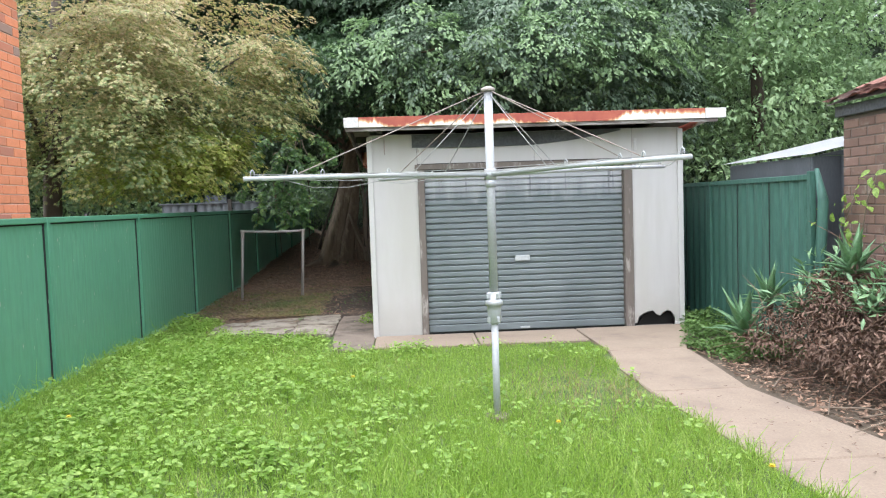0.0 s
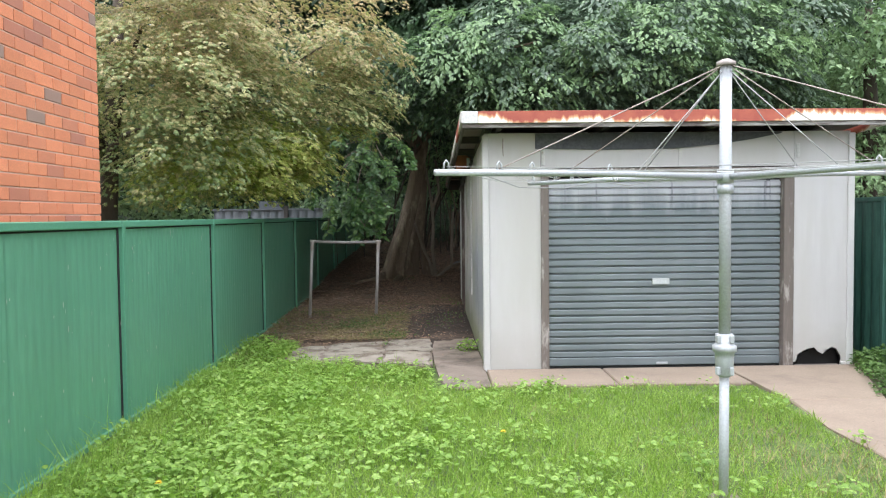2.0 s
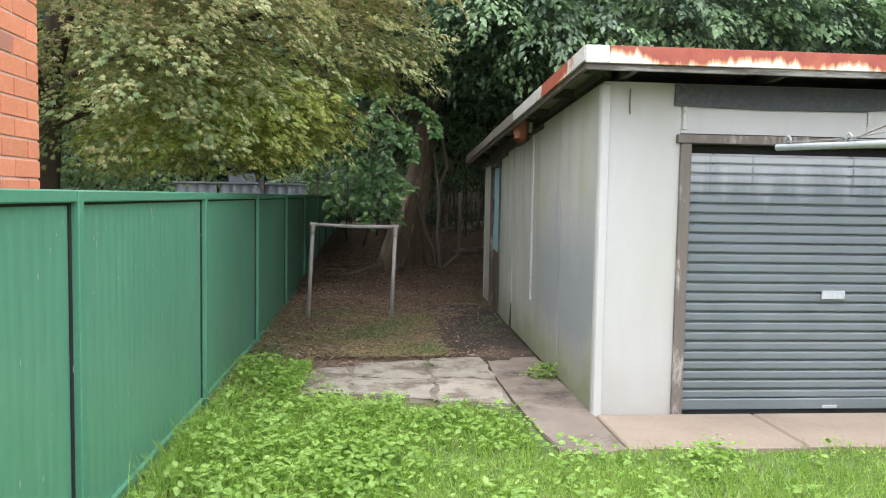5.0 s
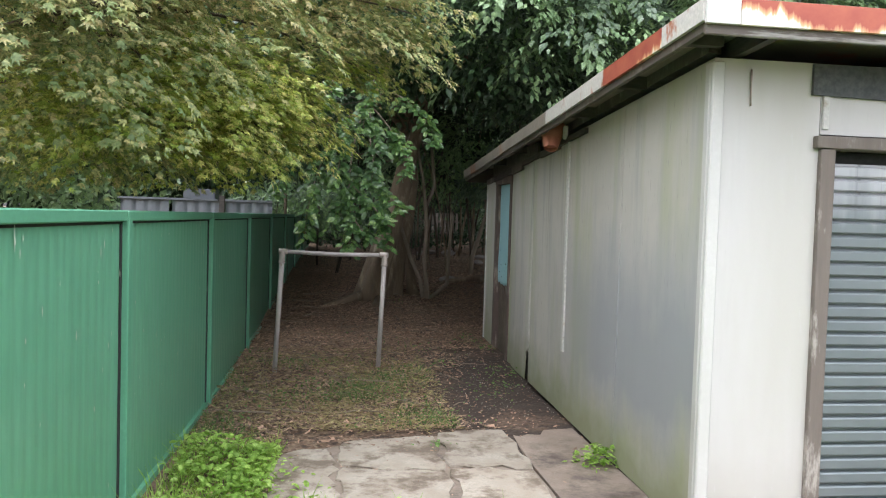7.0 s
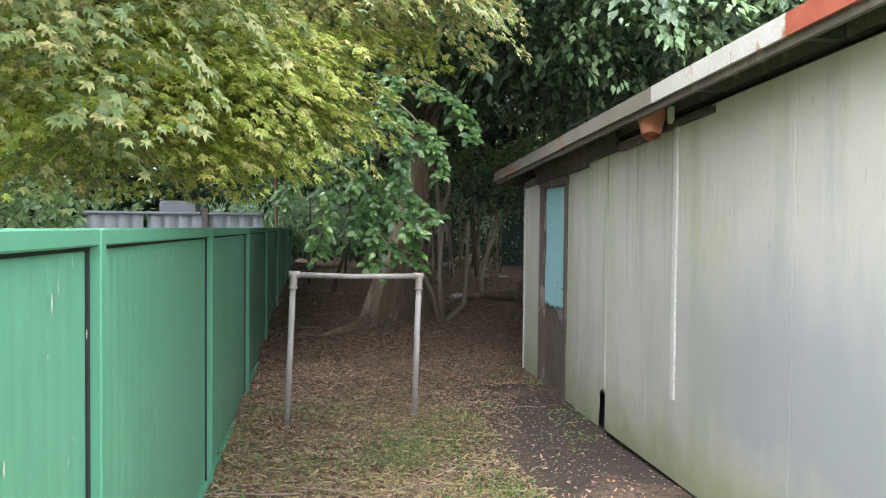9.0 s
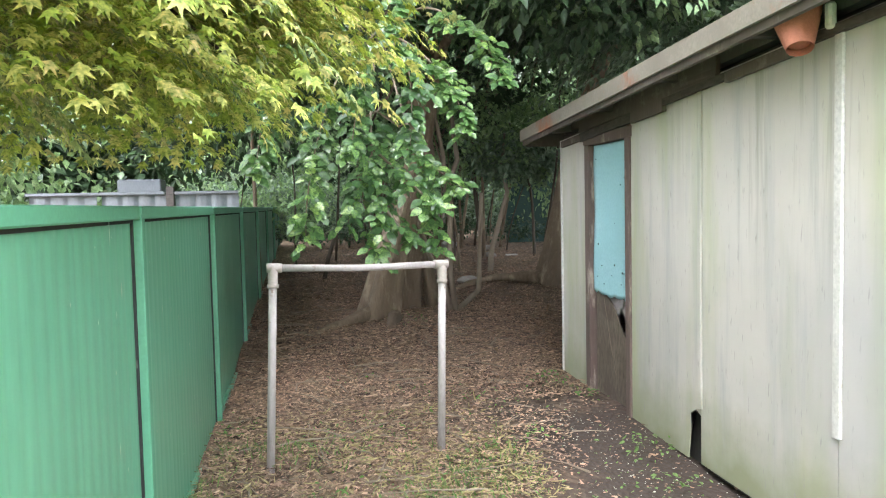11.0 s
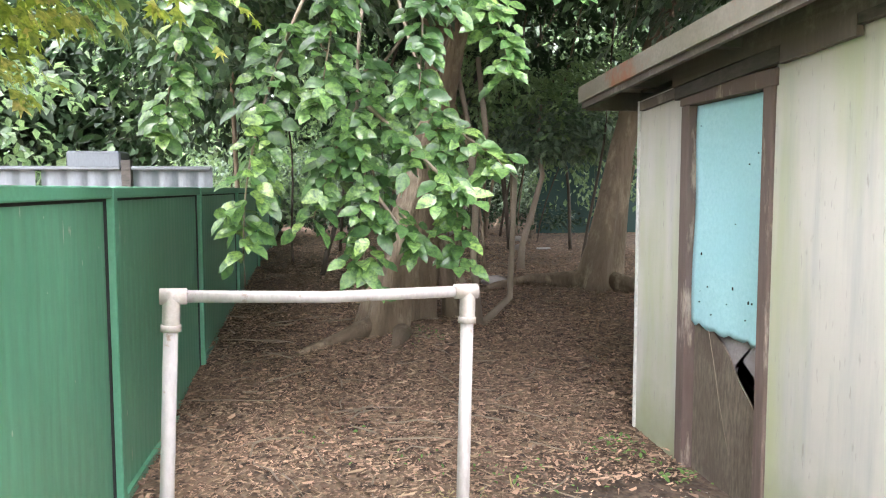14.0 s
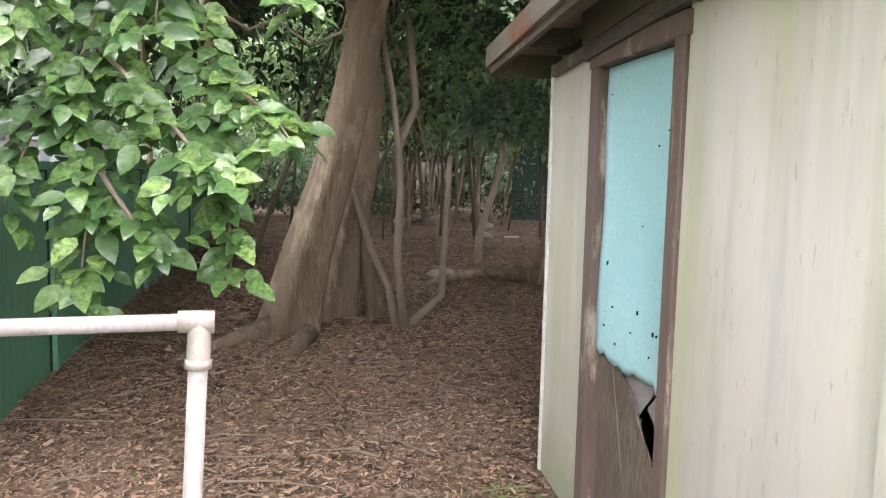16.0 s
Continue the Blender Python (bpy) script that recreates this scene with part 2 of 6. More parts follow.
M = dict(
    ground=ground_material(),
    concrete=surface("path_concrete", (0.335, 0.262, 0.20), (0.26, 0.20, 0.155), 2.0, 70, 0.9, 0, 0.35, stain=(0.20, 0.16, 0.13), stain_range=(0.56, 0.75)),
    slab=surface("old_paving", (0.38, 0.34, 0.285), (0.24, 0.195, 0.15), 3.4, 60, 0.9, 0, 0.7, vary=0.08, stain=(0.13, 0.10, 0.075), stain_range=(0.48, 0.60), stain_scale=3.0),
    strip=surface("dirty_concrete", (0.27, 0.22, 0.18), (0.15, 0.115, 0.09), 3.0, 60, 0.92, 0, 0.5, stain=(0.07, 0.055, 0.045), stain_range=(0.5, 0.66)),
    green=surface("green_fence_paint", (0.100, 0.275, 0.172), (0.122, 0.315, 0.198), 1.3, 30, 0.36, 0.0, 0.02, (1, 1, 0.15), vary=0.04, grit=0.9,
                  stain=(0.12, 0.30, 0.19), stain_range=(0.66, 0.9), stain_scale=4, stain_stretch=(1, 1, 0.12)),
    green_rail=surface("green_rail_paint", (0.092, 0.272, 0.170), (0.108, 0.30, 0.19), 2, 50, 0.45, 0.0, 0.05, grit=0.9),
    green_old=surface("faded_green_paint", (0.050, 0.140, 0.108), (0.065, 0.165, 0.13), 1.6, 40, 0.55, 0.0, 0.05, (1, 1, 0.15), vary=0.06),
    dark_teal=surface("dark_teal_paint", (0.018, 0.060, 0.052), (0.028, 0.075, 0.065), 1.6, 40, 0.7, 0.0, 0.05),
    dropping=surface("white_droppings", (0.55, 0.56, 0.48), (0.42, 0.46, 0.36), 8, 60, 0.9),
    white=stripes("white_sheet_wall", (0.525, 0.51, 0.50), (0.505, 0.49, 0.48), (0.48, 0.465, 0.455), (0.465, 0.45, 0.42), speck=0.92, dirt=0.93),
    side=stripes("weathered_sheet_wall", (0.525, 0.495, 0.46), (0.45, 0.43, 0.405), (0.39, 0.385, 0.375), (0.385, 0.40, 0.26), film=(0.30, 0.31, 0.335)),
    trim=surface("white_trim_paint", (0.64, 0.63, 0.61), (0.58, 0.57, 0.54), 3, 50, 0.6, 0, 0.15, stain=(0.38, 0.33, 0.27), stain_range=(0.62, 0.7), stain_scale=8),
    clean_trim=surface("white_corner_paint", (0.55, 0.54, 0.525), (0.51, 0.50, 0.485), 3, 50, 0.6, 0, 0.08, grit=0.92),
    flaky=surface("flaking_white_flashing", (0.60, 0.585, 0.55), (0.52, 0.49, 0.45), 4, 50, 0.65, 0, 0.2, stain=(0.34, 0.13, 0.07), stain_range=(0.56, 0.64), stain_scale=7, stain_stretch=(1, 1, 0.5)),
    rust=rusty_paint("rusty_flashing"),
    fascia=surface("flaking_fascia", (0.40, 0.38, 0.36), (0.30, 0.28, 0.26), 3, 60, 0.85, 0, 0.5, (0.25, 0.25, 1), stain=(0.13, 0.11, 0.10), stain_range=(0.46, 0.54), stain_scale=10, stain_stretch=(0.2, 0.2, 2)),
    dull_flash=surface("dull_flashing", (0.30, 0.27, 0.23), (0.22, 0.19, 0.16), 3, 50, 0.7, 0.2, 0.2, stain=(0.30, 0.13, 0.08), stain_range=(0.55, 0.66)),
    old_wood=surface("weathered_timber", (0.14, 0.115, 0.10), (0.09, 0.075, 0.065), 4, 60, 0.9, 0, 0.5, (1, 1, 0.15), stain=(0.22, 0.19, 0.17), stain_range=(0.55, 0.7), stain_scale=6),
    dark_wood=surface("dark_eave_timber", (0.065, 0.057, 0.053), (0.10, 0.085, 0.075), 4, 50, 0.9, 0, 0.5, (0.3, 0.3, 1)),
    jamb=surface("grey_brown_jamb", (0.20, 0.17, 0.15), (0.13, 0.105, 0.09), 4, 60, 0.85, 0, 0.4, (1, 1, 0.12), stain=(0.36, 0.33, 0.30), stain_range=(0.55, 0.65), stain_scale=9, stain_stretch=(1, 1, 0.3)),
    red_jamb=surface("reddish_door_frame", (0.155, 0.108, 0.095), (0.105, 0.078, 0.07), 3, 60, 0.8, 0, 0.4, (1, 1, 0.1), stain=(0.33, 0.27, 0.23), stain_range=(0.56, 0.66), stain_scale=9, stain_stretch=(1, 1, 0.2)),
    teal=surface("teal_sheet_paint", (0.33, 0.58, 0.64), (0.40, 0.64, 0.69), 2.2, 50, 0.5, 0, 0.1, grit=0.93, stain=(0.20, 0.34, 0.33), stain_range=(0.70, 0.76), stain_scale=9, stain_stretch=(1, 1, 0.4)),
    ply=surface("torn_brown_board", (0.12, 0.095, 0.072), (0.21, 0.17, 0.135), 3.0, 60, 0.9, 0, 0.4, (1, 1, 0.25), stain=(0.10, 0.075, 0.06), stain_range=(0.52, 0.62)),
    grey_cloth=surface("grey_lining", (0.30, 0.27, 0.28), (0.20, 0.175, 0.18), 4, 60, 0.9),
    inner=surface("unlit_shed_interior", (0.035, 0.032, 0.03), (0.025, 0.023, 0.022), 2, 30, 0.95),
    roller=roller_material(),
    galv=surface("galvanised_pipe", (0.50, 0.52, 0.54), (0.42, 0.44, 0.46), 7, 90, 0.5, 0.15, 0.12, stain=(0.55, 0.57, 0.58), stain_range=(0.6, 0.7)),
    worn_pipe=surface("worn_white_pipe", (0.46, 0.42, 0.41), (0.37, 0.33, 0.32), 6, 80, 0.6, 0.1, 0.2, (1, 1, 0.3), stain=(0.24, 0.17, 0.13), stain_range=(0.62, 0.7), stain_scale=12),
    fitting=surface("worn_pipe_fitting", (0.46, 0.41, 0.38), (0.33, 0.27, 0.24), 14, 80, 0.65, 0.1, 0.3),
    wire=surface("clothes_wire", (0.45, 0.45, 0.44), (0.33, 0.33, 0.32), 10, 60, 0.6, 0.3, 0),
    rust_wire=surface("rusty_stay", (0.34, 0.26, 0.22), (0.48, 0.46, 0.43), 5, 60, 0.7, 0.2, 0),
    brick=brick_material(),
    eave_green=surface("pale_green_sheet", (0.42, 0.60, 0.50), (0.38, 0.55, 0.46), 3, 50, 0.5, 0.1, 0.05),
    mortar=surface("brick_mortar", (0.70, 0.46, 0.36), (0.62, 0.42, 0.32), 6, 120, 0.95, 0, 0.4),
    brick_old=surface("old_brown_brick", (0.25, 0.155, 0.12), (0.19, 0.12, 0.10), 6, 120, 0.9, 0, 0.4, vary=0.18, stain=(0.30, 0.24, 0.20), stain_range=(0.55, 0.7), stain_scale=5),
    mortar_old=surface("old_mortar", (0.19, 0.16, 0.14), (0.14, 0.12, 0.11), 6, 120, 0.95, 0, 0.4),
    tile=surface("terracotta_tile", (0.34, 0.16, 0.12), (0.28, 0.14, 0.115), 5, 70, 0.85, 0, 0.4, vary=0.15, stain=(0.40, 0.30, 0.27), stain_range=(0.55, 0.7)),
    zinc=surface("zinc_sheet", (0.175, 0.19, 0.21), (0.14, 0.155, 0.17), 2.5, 60, 0.5, 0.3, 0.06, (1, 1, 0.3), vary=0.06),
    white_roof=surface("pale_sheet_roof", (0.74, 0.76, 0.78), (0.68, 0.70, 0.72), 2.5, 60, 0.5, 0.1, 0.06),
    pot=surface("terracotta_clay", (0.50, 0.20, 0.13), (0.42, 0.16, 0.105), 8, 90, 0.85, 0, 0.3),
    bark=surface("smooth_brown_bark", (0.205, 0.150, 0.100), (0.130, 0.098, 0.066), 3.5, 24, 0.85, 0, 0.9, (1, 1, 0.18), distance=0.035, stain=(0.31, 0.25, 0.175), stain_range=(0.52, 0.68), stain_scale=5, stain_stretch=(1, 1, 0.4)),
    bark_dark=surface("dark_bark", (0.085, 0.065, 0.048), (0.06, 0.045, 0.034), 3, 30, 0.9, 0, 0.6, (1, 1, 0.35), distance=0.02),
    twig=surface("pale_twig", (0.26, 0.21, 0.16), (0.19, 0.15, 0.115), 6, 60, 0.9, 0, 0.2),
    dead=surface("dead_foliage", (0.20, 0.125, 0.09), (0.12, 0.075, 0.055), 4, 40, 0.95, 0, 0.2, vary=0.45, island=True),
    litter=surface("leaf_litter", (0.38, 0.25, 0.175), (0.17, 0.10, 0.068), 1.2, 30, 0.9, 0, 0, vary=0.6, island=True),
    straw_brown=surface("brown_straw", (0.40, 0.29, 0.195), (0.22, 0.145, 0.10), 2.0, 30, 0.9, 0, 0, vary=0.5, island=True),
    rock=surface("pale_rock", (0.33, 0.30, 0.28), (0.22, 0.20, 0.18), 9, 60, 0.95, 0, 0.6),
    # darkest green at the bottom holds the crown's shadow as well as leaf colour
    maple=leafy("maple_leaves", [(0.11, 0.17, 0.065), (0.26, 0.32, 0.12), (0.46, 0.44, 0.18), (0.64, 0.50, 0.28), (0.56, 0.37, 0.25)], 0.55, 0.36, 0.5, turning=(2.9, 4.9)),
    maple_low=leafy("yellow_maple_leaves", [(0.16, 0.25, 0.05), (0.33, 0.43, 0.08), (0.52, 0.58, 0.14), (0.72, 0.66, 0.24), (0.66, 0.48, 0.26)], 0.5, 0.4, 0.7),
    broad=leafy("broad_leaves", [(0.05, 0.11, 0.045), (0.10, 0.20, 0.06), (0.20, 0.34, 0.10), (0.46, 0.60, 0.16)], 0.30, 0.32, 1.2),
    canopy=leafy("grey_green_leaves", [(0.08, 0.125, 0.085), (0.13, 0.19, 0.12), (0.205, 0.29, 0.17), (0.35, 0.45, 0.235)], 0.4, 0.3, 0.35),
    # near-black green: the gloom among dense trees is put into the colour
    deep=leafy("gloom_dark_leaves", [(0.02, 0.042, 0.018), (0.03, 0.062, 0.024), (0.045, 0.09, 0.03)], 0.5, 0.2, 0.3),
    # darker green for leaves in shade; the shade is in the colour
    shade=leafy("shaded_green_leaves", [(0.035, 0.065, 0.035), (0.055, 0.10, 0.045), (0.085, 0.15, 0.06), (0.15, 0.24, 0.09)], 0.4, 0.25, 0.35),
    bright=leafy("light_green_leaves", [(0.15, 0.24, 0.12), (0.25, 0.365, 0.17), (0.40, 0.54, 0.24)], 0.5, 0.35, 0.4),
    grass=leafy("lawn_grass", [(0.17, 0.28, 0.05), (0.30, 0.46, 0.08), (0.43, 0.59, 0.13), (0.60, 0.66, 0.26)], 0.5, 0.4, 0.8),
    clover=leafy("weed_leaves", [(0.17, 0.30, 0.05), (0.32, 0.48, 0.10), (0.50, 0.65, 0.20)], 0.5, 0.4, 1.5),
    dullweed=leafy("dull_weed_leaves", [(0.08, 0.15, 0.04), (0.13, 0.23, 0.06), (0.20, 0.32, 0.09)], 0.6, 0.3, 1.5),
    aloe=leafy("aloe_leaves", [(0.13, 0.25, 0.12), (0.18, 0.33, 0.16), (0.28, 0.43, 0.18)], 0.4, 0.1, 2.0),
    straw=leafy("dry_straw", [(0.26, 0.21, 0.10), (0.38, 0.32, 0.17), (0.30, 0.30, 0.10)], 0.8, 0.2, 1.0),
    yellow=surface("yellow_petals", (0.80, 0.62, 0.03), (0.75, 0.5, 0.03), 5, 50, 0.7),
    # flat black: stands for shade in gaps, also used for rubber and joints
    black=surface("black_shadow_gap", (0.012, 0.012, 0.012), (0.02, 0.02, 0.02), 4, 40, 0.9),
    grey_plate=surface("plain_label_plate", (0.55, 0.57, 0.58), (0.48, 0.50, 0.51), 5, 50, 0.5),
    board=surface("dark_eave_grey", (0.085, 0.09, 0.10), (0.12, 0.125, 0.13), 2, 40, 0.9),
)


# ---- mesh helpers ----
WORLD_AT = {}


def thing(name, at, label, category, group="", kind=""):
    ob = new(name)
    ob.empty_display_size = 0.1
    ob.location = at
    WORLD_AT[ob] = Vector(at)
    return tagged(ob, label, category, group, kind)


def adopt(ob, parent, material=None, label="", kind=""):
    """Hangs a mesh, built in world places, under its thing."""
    if material and not ob.data.materials:
        ob.data.materials.append(M[material])
    if parent is not None:
        ob.parent = parent
        ob.location = -WORLD_AT.get(parent, Vector())
    WORLD_AT[ob] = Vector()
    return tagged(ob, label, kind=kind)


def part(name, bm, material, parent=None, label="", kind="", smooth=False):
    bmesh.ops.recalc_face_normals(bm, faces=bm.faces)
    if smooth:
        for f in bm.faces:
            f.smooth = True
    me = bpy.data.meshes.new(name)
    bm.to_mesh(me)
    bm.free()
    return adopt(new(name, me), parent, material, label, kind)


def again(name, me, parent, at):
    """Another part on the same mesh, moved by at."""
    ob = new(name, me)
    ob.parent = parent
    ob.location = Vector(at) - WORLD_AT.get(parent, Vector())
    return ob


def box(bm, x0, y0, z0, x1, y1, z1, bevel=0.0):
    v = [bm.verts.new((x, y, z)) for x in (x0, x1) for y in (y0, y1) for z in (z0, z1)]
    fs = [bm.faces.new([v[i] for i in q]) for q in ((0, 1, 3, 2), (4, 6, 7, 5), (0, 4, 5, 1), (2, 3, 7, 6), (0, 2, 6, 4), (1, 5, 7, 3))]
    if bevel:
        edges = list({e for f in fs for e in f.edges})
        bmesh.ops.bevel(bm, geom=edges, offset=bevel, segments=1, affect="EDGES")
    return v


def boxed(name, dims, material, parent=None, label="", bevel=0.004, kind=""):
    bm = bmesh.new()
    box(bm, *dims, bevel=bevel)
    return part(name, bm, material, parent, label, kind)


def tube(bm, points, radii, n=8, close=True):
    pts = [Vector(p) for p in points]
    if not isinstance(radii, (list, tuple)):
        radii = [radii] * len(pts)
    rings, side = [], None
    for i, p in enumerate(pts):
        d = (pts[min(i + 1, len(pts) - 1)] - pts[max(i - 1, 0)]).normalized()
        if side is None:
            side = d.orthogonal().normalized()
        side = (side - d * side.dot(d)).normalized()
        up = d.cross(side)
        rings.append([bm.verts.new(p + (side * math.cos(a) + up * math.sin(a)) * radii[i]) for a in (2 * math.pi * k / n for k in range(n))])
    for a, b in zip(rings, rings[1:]):
        for k in range(n):
            bm.faces.new((a[k], a[(k + 1) % n], b[(k + 1) % n], b[k]))
    if close:
        bm.faces.new(rings[0][::-1])
        bm.faces.new(rings[-1])
    return rings


def piped(name, points, radii, material, parent=None, label="", n=10, kind=""):
    bm = bmesh.new()
    tube(bm, points, radii, n)
    return part(name, bm, material, parent, label, kind, smooth=True)


def sheet(name, outline, axis, at, thick, material, parent=None, label=""):
    """A flat sheet with a free outline. axis "x": outline in (y, z) and thickness along x from at; axis "y": outline in (x, z)."""
    bm = bmesh.new()
    put = (lambda a, b, d: (d, a, b)) if axis == "x" else (lambda a, b, d: (a, d, b))
    f = [bm.verts.new(put(a, b, at)) for a, b in outline]
    g = [bm.verts.new(put(a, b, at + thick)) for a, b in outline]
    bm.faces.new(f)
    bm.faces.new(g[::-1])
    for i in range(len(f)):
        j = (i + 1) % len(f)
        bm.faces.new((f[i], g[i], g[j], f[j]))
    bmesh.ops.triangulate(bm, faces=[q for q in bm.faces if len(q.verts) > 4])
    return part(name, bm, material, parent, label)


def raw_mesh(name, verts, tris, material, parent=None, label="", kind="", smooth=False):
    me = bpy.data.meshes.new(name)
    n, m = len(verts), len(tris)
    me.vertices.add(n)
    me.vertices.foreach_set("co", np.asarray(verts, dtype=np.float32).ravel())
    me.loops.add(m * 3)
    me.loops.foreach_set("vertex_index", np.asarray(tris, dtype=np.int32).ravel())
    me.polygons.add(m)
    me.polygons.foreach_set("loop_start", np.arange(0, m * 3, 3, dtype=np.int32))
    if smooth:
        me.polygons.foreach_set("use_smooth", np.ones(m, dtype=bool))
    me.update(calc_edges=True)
    return adopt(new(name, me), parent, material, label, kind)


def unit(v):
    return v / np.maximum(np.linalg.norm(v, axis=1, keepdims=True), 1e-9)


def scattered(name, template, at, tip, up, size, material, parent=None, label="", kind="", smooth=False, wide=None):
    """Copies of a small template (verts, tris) in one mesh: its y axis along tip, its z axis near up."""
    tv, tt = np.array(template[0], float), np.array(template[1], int)
    tip = unit(np.asarray(tip, float))
    right = unit(np.cross(tip, up))
    normal = np.cross(right, tip)
    size = np.asarray(size, float)[:, None, None]
    w = np.ones(len(at)) if wide is None else wide
    v = (right[:, None, :] * (tv[None, :, 0, None] * w[:, None, None]) + tip[:, None, :] * tv[None, :, 1, None] + normal[:, None, :] * tv[None, :, 2, None]) * size + at[:, None, :]
    f = tt[None] + (np.arange(len(at)) * len(tv))[:, None, None]
    return raw_mesh(name, v.reshape(-1, 3), f.reshape(-1, 3), material, parent, label, kind, smooth)


SIMPLE = ([(0, 0, 0), (0.27, 0.45, 0.09), (0, 1, -0.08), (-0.27, 0.45, 0.09)], [(0, 1, 2), (0, 2, 3)])
NARROW = ([(0, 0, 0), (0.14, 0.4, 0.05), (0, 1, -0.12), (-0.14, 0.4, 0.05)], [(0, 1, 2), (0, 2, 3)])
BROAD = ([(0, 0, 0), (0.20, 0.16, 0.03), (0.28, 0.42, 0.05), (0.19, 0.74, 0.0), (0, 1, -0.16), (-0.19, 0.74, 0.0), (-0.28, 0.42, 0.05), (-0.20, 0.16, 0.03), (0, 0.42, -0.02), (0, 0.72, -0.05)],
         [(0, 1, 8), (1, 2, 8), (2, 3, 9), (2, 9, 8), (3, 4, 9), (4, 5, 9), (5, 6, 9), (6, 8, 9), (6, 7, 8), (7, 0, 8)])


def star_leaf():
    verts, n = [(0, 0, 0), (0, 0.42, 0.04)], 0
    tips = [(-100, 0.42), (-50, 0.62), (0, 0.66), (50, 0.62), (100, 0.42)]
    rim = [(0, 0.03, 0)]
    for i, (a, r) in enumerate(tips):
        if i:
            b = radians((a + tips[i - 1][0]) / 2)
            rim.append((0.24 * math.sin(b), 0.42 + 0.24 * math.cos(b), 0.03))
        rim.append((r * math.sin(radians(a)), 0.42 + r * math.cos(radians(a)), -0.10))
    verts = [(0, 0.42, 0.04)] + rim
    k = len(rim)
    return verts, [(0, 1 + i, 1 + (i + 1) % k) for i in range(k)]


MAPLE = star_leaf()
BLADES = [([(-0.5, 0, 0), (0.5, 0, 0), (-0.35, 0.5, b * 0.25), (0.35, 0.5, b * 0.25), (0, 1 - b * 0.25, b)], [(0, 1, 2), (1, 3, 2), (2, 3, 4)]) for b in (0.08, 0.3, 0.6)]
CHIP = ([(-0.2, 0, 0), (0.22, 0.1, 0.06), (0.15, 0.8, 0.0), (-0.12, 1, 0.1)], [(0, 1, 2), (0, 2, 3)])

rng = np.random.default_rng(11)


def level(x, y):
    """The height of the ground."""
    y = np.asarray(y, float)
    z = np.interp(y, [-50, 8, 10, 12.5, 14, 16, 18.3, 20.4, 23.8, 30, 60], [0, 0, -0.03, 0.0, 0.05, 0.10, 0.29, 0.42, 0.58, 0.9, 1.2])
    return z + 0.0 * np.asarray(x, float)


def crown(name, blobs, count, leaf, template, material, parent, label="", clump=24, spread=0.22, droop=0.5, shell=0.5, kind="", flat=0.38):
    """Leaves in clumps on and inside some ellipsoids (x, y, z, rx, ry, rz), the larger the more."""
    blobs = np.array(blobs, float)
    weight = blobs[:, 3] * blobs[:, 4] + blobs[:, 4] * blobs[:, 5]
    k = max(1, count // clump)
    which = rng.choice(len(blobs), k, p=weight / weight.sum())
    d = unit(rng.normal(size=(k, 3)))
    r = shell + (1 - shell) * rng.random(k) ** 0.6 + rng.normal(0, 0.06, k)
    centre = blobs[which, :3] + d * r[:, None] * blobs[which, 3:]
    out = np.repeat(d, clump, axis=0)
    off = np.clip(rng.normal(0, 1, (k * clump, 3)), -1.7, 1.7) * spread * (1, 1, flat)
    at = np.repeat(centre, clump, axis=0) + off
    at[:, 2] -= 0.35 * np.hypot(off[:, 0], off[:, 1])
    n = len(at)
    tip = out * 0.5 + rng.normal(0, 0.7, (n, 3)) + off / spread * 0.4 + np.array((0, 0, -droop))
    up = rng.normal(0, 0.32, (n, 3)) + np.array((0, 0, 1.0)) + out * 0.45
    keep = at[:, 2] > level(at[:, 0], at[:, 1]) + 0.2
    size = leaf * rng.uniform(0.6, 1.25, n)
    return scattered(name, template, at[keep], tip[keep], up[keep], size[keep], material, parent, label, kind)


